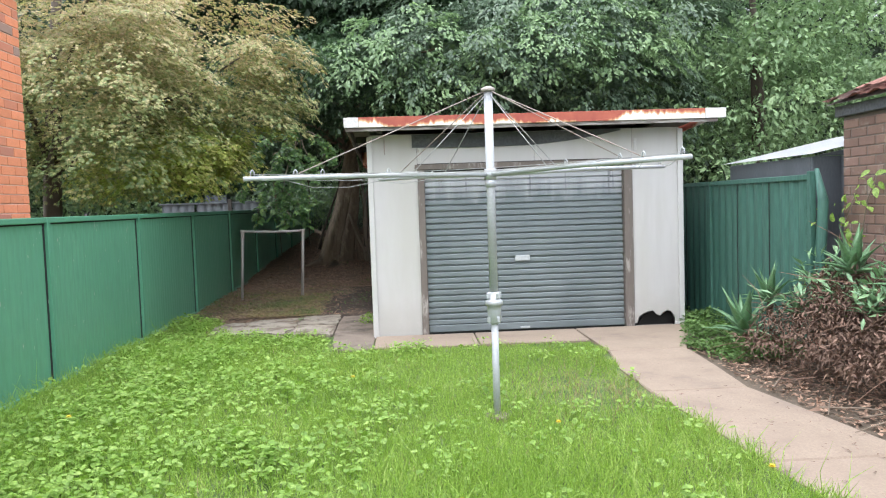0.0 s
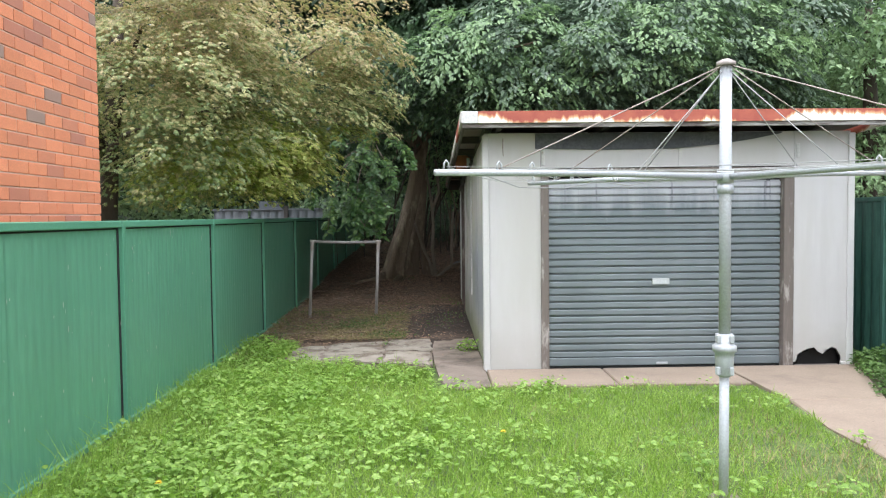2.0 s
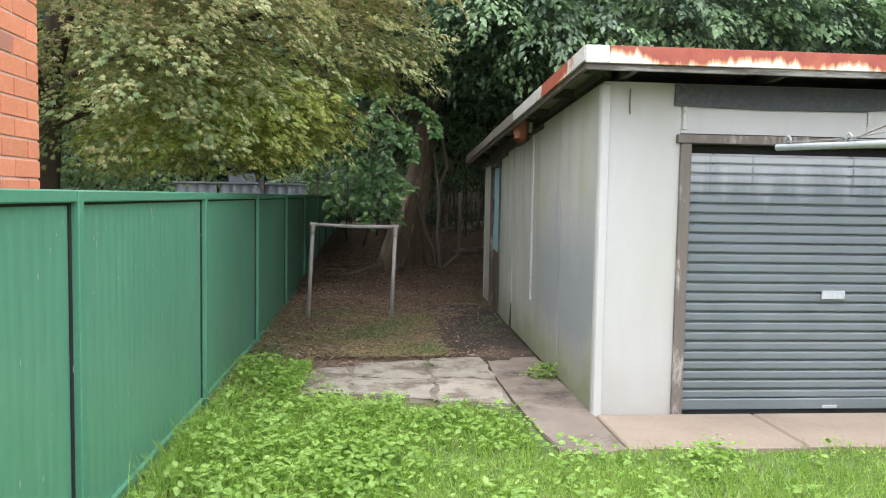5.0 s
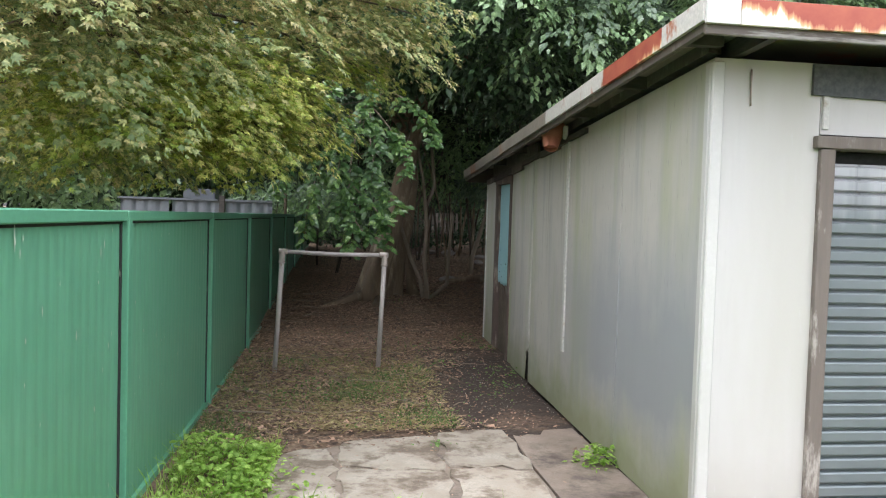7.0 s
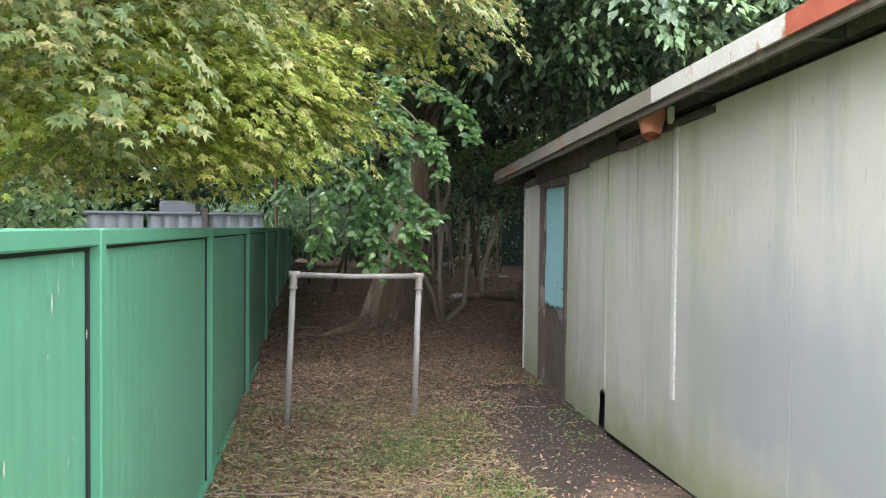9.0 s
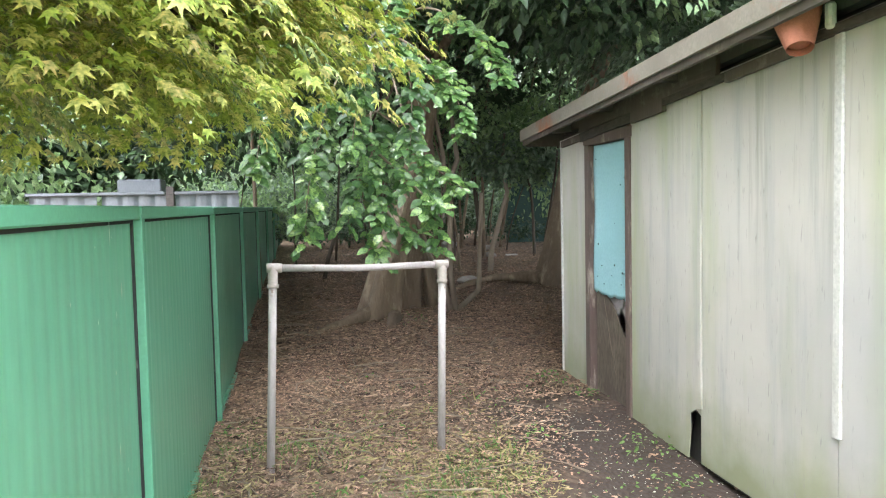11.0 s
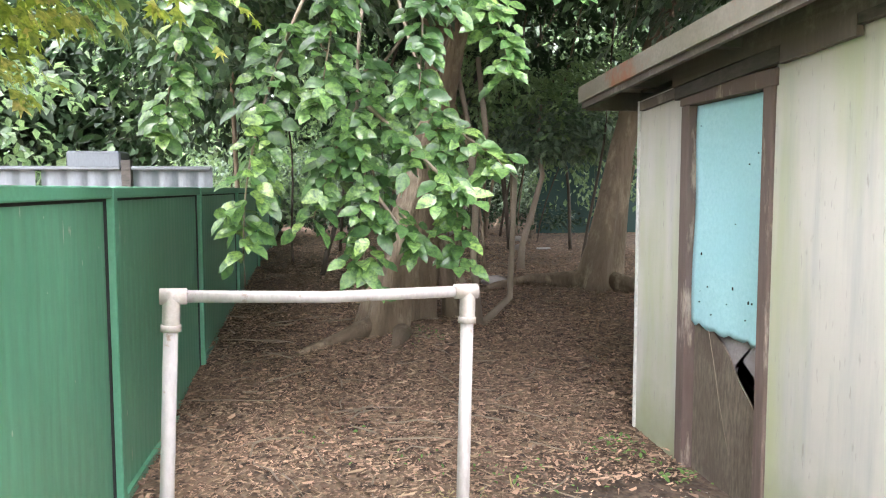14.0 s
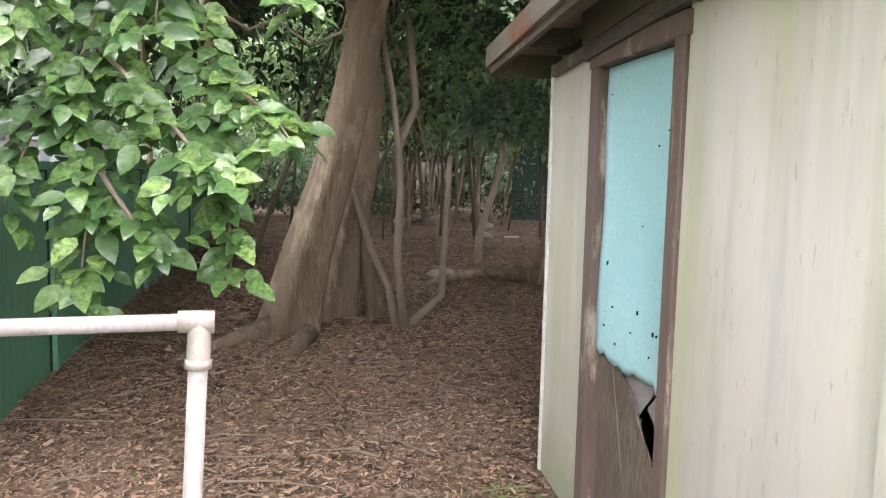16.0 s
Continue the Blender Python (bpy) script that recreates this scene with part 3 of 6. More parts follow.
def sprays(name, blobs, count, leaves, reach, leaf, template, material, parent, label="", shell=0.55, droop=0.5, fan=0.42, kind="", tilt=0.22, away=None, floor=0.0):
    """Flat leafy twigs that stand out from some ellipsoids (x, y, z, rx, ry, rz) in layers and bend down to their tips."""
    blobs = np.array(blobs, float)
    weight = blobs[:, 3] * blobs[:, 4] + blobs[:, 4] * blobs[:, 5]
    which = rng.choice(len(blobs), count, p=weight / weight.sum())
    d = unit(rng.normal(size=(count, 3)) * (1, 1, 0.8))
    r = shell + (1 - shell) * rng.random(count) ** 0.5
    root = blobs[which, :3] + d * r[:, None] * blobs[which, 3:]
    flat = d * (1, 1, 0.25) + rng.normal(0, 0.35, (count, 3)) * (1, 1, 0.3)
    if away is not None:
        flat = flat + np.array(away)
    ahead = unit(flat)
    side = unit(np.cross(ahead, (0, 0, 1)))
    length = reach * rng.uniform(0.55, 1.25, count)
    sag = droop * rng.uniform(0.5, 1.5, count)
    rep_ = lambda v: np.repeat(v, leaves, axis=0)
    f = rng.random(count * leaves) ** 0.8
    w = rng.uniform(-1, 1, count * leaves) * fan * (0.25 + 0.75 * np.sin(np.pi * np.clip(f, 0, 1) ** 0.8)) * rep_(length)
    A, S, L, G = rep_(ahead), rep_(side), rep_(length), rep_(sag)
    at = rep_(root) + A * (f * L)[:, None] + S * w[:, None]
    at[:, 2] += -G * L * f * f - 0.25 * np.abs(w) + rng.normal(0, 0.012, len(at))
    tip = A * 0.8 + S * (np.sign(w) * 0.6)[:, None] + rng.normal(0, 0.28, at.shape)
    tip[:, 2] -= 0.25 + 1.2 * G * f
    up = np.array((0, 0, 1.0)) + A * (G * f)[:, None] + rep_(d) * 0.25 + rng.normal(0, tilt, at.shape)
    keep = at[:, 2] > np.maximum(level(at[:, 0], at[:, 1]) + 0.2, floor + rng.normal(0, 0.05, len(at)))
    return scattered(name, template, at[keep], tip[keep], up[keep], (leaf * rng.uniform(0.6, 1.25, len(at)))[keep], material, parent, label, kind)


def limbs(name, start, ends, r0, material, parent, label="", wob=0.25, n=7):
    """Tapered limbs from one place to the ends, each with a bend."""
    bm = bmesh.new()
    s = Vector(start)
    for e in ends:
        e = Vector(e)
        pts, rad = [], []
        sag = Vector(rng.normal(0, wob, 3))
        for i in range(7):
            f = i / 6
            pts.append(s.lerp(e, f) + sag * math.sin(math.pi * f) + Vector((0, 0, 0.25 * math.sin(math.pi * f))))
            rad.append(r0 * (1 - 0.82 * f))
        tube(bm, pts, rad, n)
    return part(name, bm, material, parent, label, smooth=True)


def trunk_of(name, points, radii, material, parent, label="", n=28, flare=0.25):
    """A trunk whose rings swell into buttresses at the foot."""
    bm = bmesh.new()
    rings = tube(bm, points, radii, n)
    for i, ring in enumerate(rings):
        c = sum((v.co for v in ring), Vector()) / len(ring)
        low = max(0, 1 - i / (len(rings) * 0.5))
        for k, v in enumerate(ring):
            v.co = c + (v.co - c) * (1 + flare * low * math.sin(k * 2 * math.pi * 4 / n) + 0.045 * math.sin(k * 2 * math.pi * 5 / n + 0.5 * i) + 0.025 * math.sin(k * 2 * math.pi * 9 / n - 0.4 * i))
    return part(name, bm, material, parent, label, smooth=True)


# ---- ground ----
xs = np.unique(np.round(np.concatenate([np.linspace(-400, -12, 12), np.linspace(-12, -4, 12), np.arange(-4, 5.01, 0.16), np.linspace(5, 14, 12), np.linspace(14, 400, 12)]), 3))
ys = np.unique(np.round(np.concatenate([np.linspace(-300, -3, 12), np.arange(-3, 26, 0.18), np.linspace(26, 40, 14), np.linspace(40, 500, 12)]), 3))
gx, gy = np.meshgrid(xs, ys)
near = (np.abs(gx) < 5) & (gy > -3) & (gy < 26)
gz = level(gx, gy) + near * (0.012 * np.sin(gx * 3.1 + gy * 1.3) + 0.012 * np.sin(gy * 2.7 - gx * 1.9)) * (gy > 10.5) - near * 0.01
gz += near * rng.normal(0, 0.006, gx.shape)
nx, ny = len(xs), len(ys)
ii = (np.arange(ny - 1)[:, None] * nx + np.arange(nx - 1)[None]).ravel()
tri = np.concatenate([np.stack([ii, ii + 1, ii + nx + 1], 1), np.stack([ii, ii + nx + 1, ii + nx], 1)])
raw_mesh("ground", np.stack([gx, gy, gz], -1).reshape(-1, 3), tri, "ground", label="earth yard, lawn soil in front and brown leaf mould behind", kind="structure", smooth=True)


def jag(outline, amount=0.022, steps=4):
    out = []
    for (x0, y0), (x1, y1) in zip(outline, outline[1:] + outline[:1]):
        for i in range(steps):
            f = i / steps
            out.append((x0 + (x1 - x0) * f + (rng.normal(0, amount) if i else 0), y0 + (y1 - y0) * f + (rng.normal(0, amount) if i else 0)))
    return out


def slab_piece(name, outline, top, thick, material, parent=None, label="", kind="", bevel=0.012):
    bm = bmesh.new()
    a = [bm.verts.new((x, y, top)) for x, y in outline]
    b = [bm.verts.new((x, y, top - thick)) for x, y in outline]
    upper = bm.faces.new(a)
    bm.faces.new(b[::-1])
    for i in range(len(a)):
        j = (i + 1) % len(a)
        bm.faces.new((a[i], b[i], b[j], a[j]))
    bmesh.ops.bevel(bm, geom=list(upper.edges), offset=bevel, segments=1, affect="EDGES")
    return part(name, bm, material, parent, label, kind)


path = thing("pavement", (2.8, 6, 0), "pinkish concrete garden path and apron in front of the shed door", "", kind="structure")
joints = [9.935, 8.47, 6.75, 5.02, 3.3, 1.6, -0.2, -2.5]
left = {9.935: 2.45, 8.47: 2.47, 6.75: 2.36, 5.02: 2.48, 3.3: 2.62, 1.6: 2.7, -0.2: 2.7, -2.5: 2.7}
right = {9.935: 3.86, 8.47: 3.30, 6.75: 3.17, 5.02: 3.42, 3.3: 3.6, 1.6: 3.7, -0.2: 3.7, -2.5: 3.7}
for a, b in zip(joints, joints[1:]):
    m = (a + b) / 2
    bend = 0.07 if a == 8.47 else 0.0
    slab_piece("path_slab", [(left[a], a - 0.008), (right[a], a - 0.008), ((right[a] + right[b]) / 2, m), (right[b], b + 0.008), (left[b], b + 0.008), ((left[a] + left[b]) / 2 - bend, m)], 0.008, 0.10, "concrete", path)
for x0, x1 in ((0.0, 1.2), (1.2, 2.45)):
    slab_piece("apron_slab", [(x0 + 0.006, 9.19), (x1 - 0.006, 9.17), (x1 - 0.006, 9.935), (x0 + 0.006, 9.935)], 0.004, 0.1, "concrete", path)
slab_piece("side_strip", [(-0.44, 9.16), (-0.25, 9.12), (-0.008, 9.19), (-0.008, 10.6), (-0.008, 12.0), (-0.26, 11.93), (-0.53, 11.98), (-0.55, 11.2), (-0.53, 10.3), (-0.49, 9.6)], 0.002, 0.1, "strip", path, "dirty concrete strip along the shed wall")
slab_piece("paving_bed", jag([(-2.18, 10.66), (-1.84, 10.60), (-0.55, 10.26), (-0.57, 11.90), (-1.12, 11.82), (-1.80, 11.62), (-2.10, 11.43)], 0.02, 4), -0.002, 0.08, "strip", path, "dirt filled joints")
for outline, top in (([(-2.22, 10.62), (-1.84, 10.56), (-1.80, 11.10), (-1.86, 11.58), (-2.12, 11.45), (-2.24, 11.2)], 0.012),
                     ([(-1.80, 10.62), (-1.16, 10.42), (-1.14, 11.0), (-1.78, 11.12)], 0.018),
                     ([(-1.78, 11.15), (-1.14, 11.03), (-1.12, 11.80), (-1.78, 11.66)], 0.012),
                     ([(-1.12, 10.36), (-0.58, 10.22), (-0.57, 11.0), (-1.10, 11.08)], 0.016),
                     ([(-1.10, 11.11), (-0.57, 11.03), (-0.58, 11.93), (-1.08, 11.86)], 0.022)):
    slab_piece("paving_slab", jag(outline, 0.03, 5), top * 0.6, 0.09, "slab", path, "worn brown stone paving slab", bevel=0.008)


# ---- left fence ----
FX = -2.925
fence = thing("fence", (FX, 8.5, 0), "green painted sheet metal boundary fence with dirt along its foot", "fence")
POSTS = [7.985 + 2.365 * k for k in range(-5, 9)]


def ribbed(name, length, z0, z1, material, pitch=0.10, depth=0.0024, x_dir=-1):
    """A sheet in the y-z plane at x 0, flat pans with narrow folded grooves."""
    bm = bmesh.new()
    prof, y = [], 0.0
    while y < length - 1e-6:
        steps = 6
        for i in range(steps):
            dy = pitch * i / steps
            if y + dy < length:
                prof.append((y + dy, depth * x_dir * max(0.0, math.sin(2 * math.pi * (i / steps)) ** 3)))
        y += pitch
    prof.append((length, 0))
    a = [bm.verts.new((dx, yy, z0)) for yy, dx in prof]
    b = [bm.verts.new((dx, yy, z1)) for yy, dx in prof]
    for i in range(len(a) - 1):
        bm.faces.new((a[i], a[i + 1], b[i + 1], b[i]))
    ob = part(name, bm, material, smooth=True)
    me = ob.data
    bpy.data.objects.remove(ob)
    return me


panel_mesh = ribbed("fence_panel", 0.773, 0.03, 1.54, "green")
panel_mesh.materials.append(M["green"]) if not panel_mesh.materials else None
for k, y in enumerate(POSTS):
    rise = float(level(0, y + 1.2)) * (1.0 if y < 16 else 0.9)
    top = 1.58
    boxed("post", (FX - 0.03, y - 0.03, -0.2, FX + 0.028, y + 0.03, top), "green_rail", fence)
    if k == len(POSTS) - 1:
        break
    # black strips take the place of shade where the sheet enters the post
    for g, w in ((y + 0.030, 0.008), (y + 2.311, 0.024)):
        boxed("gap_strip", (FX - 0.022, g, 0.0, FX - 0.0045, g + w, top - 0.05), "black", fence, "black strip standing for the shaded gap beside the post", bevel=0)
    # same black strip for the shadow line below the top rail
    boxed("gap_strip", (FX - 0.022, y + 0.04, top - 0.063, FX - 0.005, y + 2.31, top - 0.051), "black", fence, bevel=0)
    bm = bmesh.new()
    box(bm, FX - 0.03, y + 0.032, top - 0.05, FX + 0.024, y + 2.333, top + 0.004, bevel=0.006)
    part("top_rail", bm, "green_rail", fence)
    boxed("bottom_rail", (FX - 0.02, y + 0.032, 0.0 + max(0, rise - 0.05), FX + 0.014, y + 2.333, 0.045 + max(0, rise - 0.05)), "green", fence)
    for s in range(3):
        again("panel", panel_mesh, fence, (FX - 0.012 + (0.0012 if s == 1 else 0), y + 0.036 + s * 0.765, 0))
spots = bmesh.new()
for _ in range(150):
    y, z = rng.uniform(5.0, 15.5), 1.5 - 1.25 * rng.random() ** 1.4
    w, h = rng.uniform(0.002, 0.006), rng.uniform(0.008, 0.05) * (2.6 if rng.random() < 0.15 else 1)
    pts = [(y + w * math.cos(a) * (1 + 0.4 * math.sin(3 * a)), z + h / 2 * math.sin(a)) for a in np.linspace(0, 2 * math.pi, 7)[:-1]]
    spots.faces.new([spots.verts.new((FX - 0.0035 if (i % 2) else FX - 0.003, p, q)) for i, (p, q) in enumerate(pts)])
part("bird_droppings", spots, "dropping", fence, "pale dried droppings on the sheets", kind="stuff")
fence.rotation_euler = (0, 0, -0.0125)

# grey sheet fence of the neighbour, beyond the green one
grey_fence = thing("metal_fence", (-4.2, 19.5, 0.3), "grey zinc sheet fence with flat cap behind the green fence", "fence")
zinc_mesh = ribbed("zinc_panel", 0.765, 0.2, 1.76, "zinc", pitch=0.19, depth=0.03)
if not zinc_mesh.materials:
    zinc_mesh.materials.append(M["zinc"])
for x in (-5.42, -4.60):
    ob = again("panel", zinc_mesh, grey_fence, (x, 19.5, 0))
    ob.rotation_euler = (0, 0, -math.pi / 2)
    ob.location = Vector((x, 19.5, 0)) - WORLD_AT[grey_fence]
ob = again("panel", zinc_mesh, grey_fence, (-3.74, 19.5, 0))
ob.rotation_euler = (0, 0, -math.pi / 2)
boxed("post", (-3.84, 19.44, 0.2, -3.75, 19.54, 1.86), "dark_wood", grey_fence, "dark post")
for x0, x1 in ((-5.45, -3.85), (-3.74, -2.98)):
    boxed("cap", (x0, 19.42, 1.76, x1, 19.56, 1.80), "zinc", grey_fence, bevel=0.008)
unit_box = thing("metal_box", (-4.3, 20.3, 0.4), "pale grey metal box on a stand behind the grey fence", "box")
boxed("casing", (-4.55, 20.1, 1.45, -4.0, 20.5, 1.98), "zinc", unit_box, bevel=0.02)
boxed("stand", (-4.5, 20.15, 0.3, -4.05, 20.45, 1.446), "dark_wood", unit_box)


# ---- right fence ----
RX = 4.23
fence_r = thing("fence", (RX, 10, 0), "faded green corrugated metal fence behind weeds and aloes", "fence")
panel_r = ribbed("fence_panel", 0.765, 0.02, 1.71, "green_old", pitch=0.19, depth=0.035, x_dir=1)
if not panel_r.materials:
    panel_r.materials.append(M["green_old"])
for y in (7.72, 10.08, 12.45, 14.8, 17.2):
    boxed("post", (RX - 0.028, y - 0.03, -0.2, RX + 0.03, y + 0.03, 1.75 if y > 8 else 1.78), "green_old", fence_r)
    if y < 17:
        boxed("top_rail", (RX - 0.024, y + 0.032, 1.70, RX + 0.03, y + 2.333, 1.75), "green_old", fence_r)
        for s in range(3):
            again("panel", panel_r, fence_r, (RX, y + 0.036 + s * 0.765, 0))
            boxed("seam", (RX - 0.022, y + 0.030 + s * 0.765, 0.03, RX - 0.014, y + 0.040 + s * 0.765, 1.695), "black", fence_r, bevel=0)
piped("bent_sheet", [(RX + 0.02, 7.66, 0.05), (RX + 0.03, 7.62, 0.9), (RX + 0.05, 7.60, 1.5), (RX + 0.02, 7.66, 1.80)], [0.035, 0.05, 0.05, 0.02], "green_old", fence_r, "bent dark green edge sheet", n=6)

grey_shed = thing("garden_shed", (5.4, 10, 0), "neighbour's grey metal shed with a pale sheet roof", "shed")
boxed("wall", (4.40, 8.0, 0, 7.2, 8.04, 1.93), "zinc", grey_shed, "grey sheet metal wall")
boxed("wall", (4.40, 8.044, 0, 4.44, 9.90, 1.93), "zinc", grey_shed)
boxed("wall", (7.16, 8.044, 0, 7.2, 9.90, 1.93), "zinc", grey_shed)
boxed("wall", (4.44, 9.86, 0, 7.16, 9.90, 1.93), "zinc", grey_shed)
boxed("corner_post", (4.68, 7.93, 0, 4.76, 7.996, 1.93), "zinc", grey_shed, "pale corner trim")
bm = bmesh.new()
for side in (0,):
    f = [bm.verts.new(p) for p in ((4.33, 7.9, 1.95), (4.33, 10.0, 1.95), (5.8, 10.0, 2.25), (5.8, 7.9, 2.25), (7.3, 10.0, 1.95), (7.3, 7.9, 1.95))]
    bm.faces.new((f[0], f[1], f[2], f[3]))
    bm.faces.new((f[3], f[2], f[4], f[5]))
bmesh.ops.solidify(bm, geom=bm.faces[:], thickness=0.05)
part("roof", bm, "white_roof", grey_shed, "pale sheet roof")
sheet("gable", [(4.42, 1.935), (7.18, 1.935), (5.8, 2.19)], "y", 8.0, 0.03, "zinc", grey_shed)


# ---- shed ----
shed = thing("shed", (1.9, 12.9, 0), "old white sheet garage with grey roller door and rusty roof edge", "shed")
SY, SB, SW = 9.957, 15.82, 3.81


def roof_z(y):
    return 2.605 - (y - 9.55) * 0.058


def wall_top(y):
    return roof_z(y) - 0.15


# front wall sheets
sheet("wall_sheet", [(0.0, -0.03), (0.575, -0.03), (0.575, wall_top(SY)), (0.0, wall_top(SY))], "y", SY, 0.008, "white", shed, "white painted front sheet")
sheet("wall_sheet", [(0.579, 2.075), (2.0, 2.075), (2.0, wall_top(SY)), (0.579, wall_top(SY))], "y", SY, 0.008, "white", shed)
sheet("wall_sheet", [(2.004, 2.075), (3.2, 2.075), (3.2, wall_top(SY)), (2.004, wall_top(SY))], "y", SY, 0.008, "white", shed)
hole = [(3.785, 0.035), (3.70, 0.035), (3.71, 0.09), (3.66, 0.165), (3.61, 0.19), (3.60, 0.175), (3.55, 0.155), (3.52, 0.115), (3.47, 0.14), (3.43, 0.185), (3.36, 0.175), (3.31, 0.145), (3.26, 0.12), (3.25, 0.10), (3.235, 0.035), (3.204, 0.035)]
sheet("wall_sheet", [(3.204, wall_top(SY)), (SW - 0.025, wall_top(SY)), (SW - 0.025, 0.035)] + hole, "y", SY, 0.008, "white", shed, "white sheet with a broken hole at its foot")
boxed("sill", (3.23, SY - 0.012, -0.06, 3.70, SY + 0.06, 0.0), "jamb", shed, "worn timber sill under the hole")
boxed("sill", (3.705, SY - 0.010, -0.06, 3.79, SY + 0.02, 0.033), "trim", shed)
for k in range(3):
    x = (0.585, 2.0, 3.22)[k]
    boxed("batten", (x, SY - 0.014, 2.16 if k else 2.10, x + 0.035, SY - 0.001, wall_top(SY) - 0.13), "trim", shed)
boxed("corner_strip", (-0.022, SY - 0.028, -0.02, 0.045, SY - 0.001, wall_top(SY) - 0.02), "clean_trim", shed, "white corner strip", bevel=0.008)
boxed("corner_strip", (-0.024, SY + 0.0, -0.02, -0.002, SY + 0.055, wall_top(SY) - 0.02), "clean_trim", shed, bevel=0.008)
boxed("corner_strip", (SW - 0.05, SY - 0.02, -0.02, SW + 0.02, SY - 0.001, wall_top(SY) - 0.02), "clean_trim", shed, bevel=0.006)
# brown stain line on the sheet, shaped as a thin tube
piped("conduit", [(0.19, SY - 0.012, 2.38), (0.188, SY - 0.014, 2.28), (0.193, SY - 0.010, 2.20)], 0.005, "rust_wire", shed, "thin rusty stain line on the front sheet", n=5)
# flat dark shape whose lower edge rises to the right
sheet("soffit_board", [(0.52, 2.27), (1.2, 2.255), (1.96, 2.262), (2.4, 2.30), (2.75, 2.35), (3.06, 2.41), (3.06, 2.425), (0.52, 2.425)], "y", SY - 0.024, 0.02, "board", shed, "dark patch under the eave, tapering to the right")
# door frame and roller door
boxed("door_jamb", (0.575, SY - 0.03, -0.05, 0.655, SY + 0.10, 2.0), "jamb", shed, "weathered grey timber jamb")
boxed("door_jamb", (3.09, SY - 0.03, -0.05, 3.195, SY + 0.10, 2.0), "jamb", shed)
boxed("door_head", (0.545, SY - 0.04, 2.003, 3.215, SY + 0.10, 2.065), "jamb", shed, "weathered timber lintel")
# black strip standing for the shadow under the lintel
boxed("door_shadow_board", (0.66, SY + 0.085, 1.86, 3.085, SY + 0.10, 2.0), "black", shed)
door = thing("roller_door", (1.87, SY + 0.05, 0), "closed grey ribbed steel roller door with chalky streaks at its top", "roller door", kind="")
RIB = 0.0735
bm = bmesh.new()
prof = [(0.0, 0.028), (0.004, 0.006), (0.011, 0.0), (0.052, 0.0), (0.059, 0.006), (0.063, 0.028), (RIB, 0.028)]
a = [bm.verts.new((0.66, dy, z)) for z, dy in prof]
b = [bm.verts.new((3.085, dy, z)) for z, dy in prof]
for i in range(len(a) - 1):
    bm.faces.new((a[i], b[i], b[i + 1], a[i + 1]))
rib = part("rib", bm, "roller", door)
rib.location = Vector((0, SY + 0.05, 0.10)) - WORLD_AT[door]
for k in range(1, 25):
    again("rib", rib.data, door, (0, SY + 0.05, 0.10 + k * RIB))
boxed("bottom_rail", (0.66, SY + 0.035, 0.015, 3.085, SY + 0.07, 0.098), "roller", door, "flat grey bottom rail", bevel=0.006)
boxed("seal", (0.66, SY + 0.045, -0.028, 3.085, SY + 0.06, 0.012), "black", door, "black rubber strip")
boxed("handle", (1.78, SY + 0.022, 0.022, 1.90, SY + 0.034, 0.05), "galv", door, "small steel handle")
boxed("handle", (1.74, SY + 0.030, 0.86, 1.92, SY + 0.046, 0.925), "grey_plate", door, "pale plate on the door")
# side wall facing the passage
Y1, Y2, Y3, YD0, YD1 = 11.17, 12.36, 13.50, 14.43, 15.26
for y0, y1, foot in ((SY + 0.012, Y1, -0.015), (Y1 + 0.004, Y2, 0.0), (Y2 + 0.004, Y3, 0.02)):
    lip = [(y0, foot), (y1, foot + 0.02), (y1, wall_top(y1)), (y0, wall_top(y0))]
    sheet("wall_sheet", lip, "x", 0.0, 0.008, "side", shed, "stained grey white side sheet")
sheet("wall_sheet", [(Y3 + 0.004, 0.32), (Y3 + 0.06, 0.345), (Y3 + 0.13, 0.30), (Y3 + 0.125, 0.20), (Y3 + 0.15, 0.03), (YD0 - 0.005, 0.05), (YD0 - 0.005, wall_top(YD0)), (Y3 + 0.004, wall_top(Y3))],
      "x", 0.0, 0.008, "side", shed, "stained sheet with a hole at its foot")
sheet("wall_sheet", [(YD1 + 0.005, 0.08), (SB, 0.10), (SB, wall_top(SB)), (YD1 + 0.005, wall_top(YD1))], "x", 0.0, 0.008, "side", shed)
boxed("batten", (-0.018, Y2 - 0.025, 0.53, -0.001, Y2 + 0.025, wall_top(Y2) - 0.02), "trim", shed, "white cover batten")
boxed("batten", (-0.014, Y3 - 0.02, 0.36, -0.001, Y3 + 0.02, wall_top(Y3) - 0.02), "side", shed)
boxed("batten", (-0.005, Y1 - 0.014, 0.05, -0.001, Y1 + 0.016, wall_top(Y1) - 0.02), "side", shed)
boxed("corner_strip", (-0.012, SB - 0.012, 0.1, 0.03, SB + 0.014, wall_top(SB)), "trim", shed)
# the other walls, and added near-black linings that stand for the unlit inside
boxed("wall_sheet", (SW - 0.008, SY + 0.012, 0.0, SW, SB, wall_top(SB)), "side", shed)
boxed("wall_sheet", (0.012, SB - 0.008, 0.0, SW - 0.012, SB, wall_top(SB)), "side", shed)
boxed("inner_wall", (0.05, 11.0, -0.1, 0.06, 14.40, wall_top(15)), "inner", shed, "near-black lining added to keep the inside dark")
boxed("inner_wall", (0.9, 14.0, -0.1, 0.92, 15.7, 2.1), "inner", shed)
boxed("inner_wall", (0.2, SY + 0.13, -0.1, SW - 0.02, SY + 0.15, 2.25), "inner", shed)
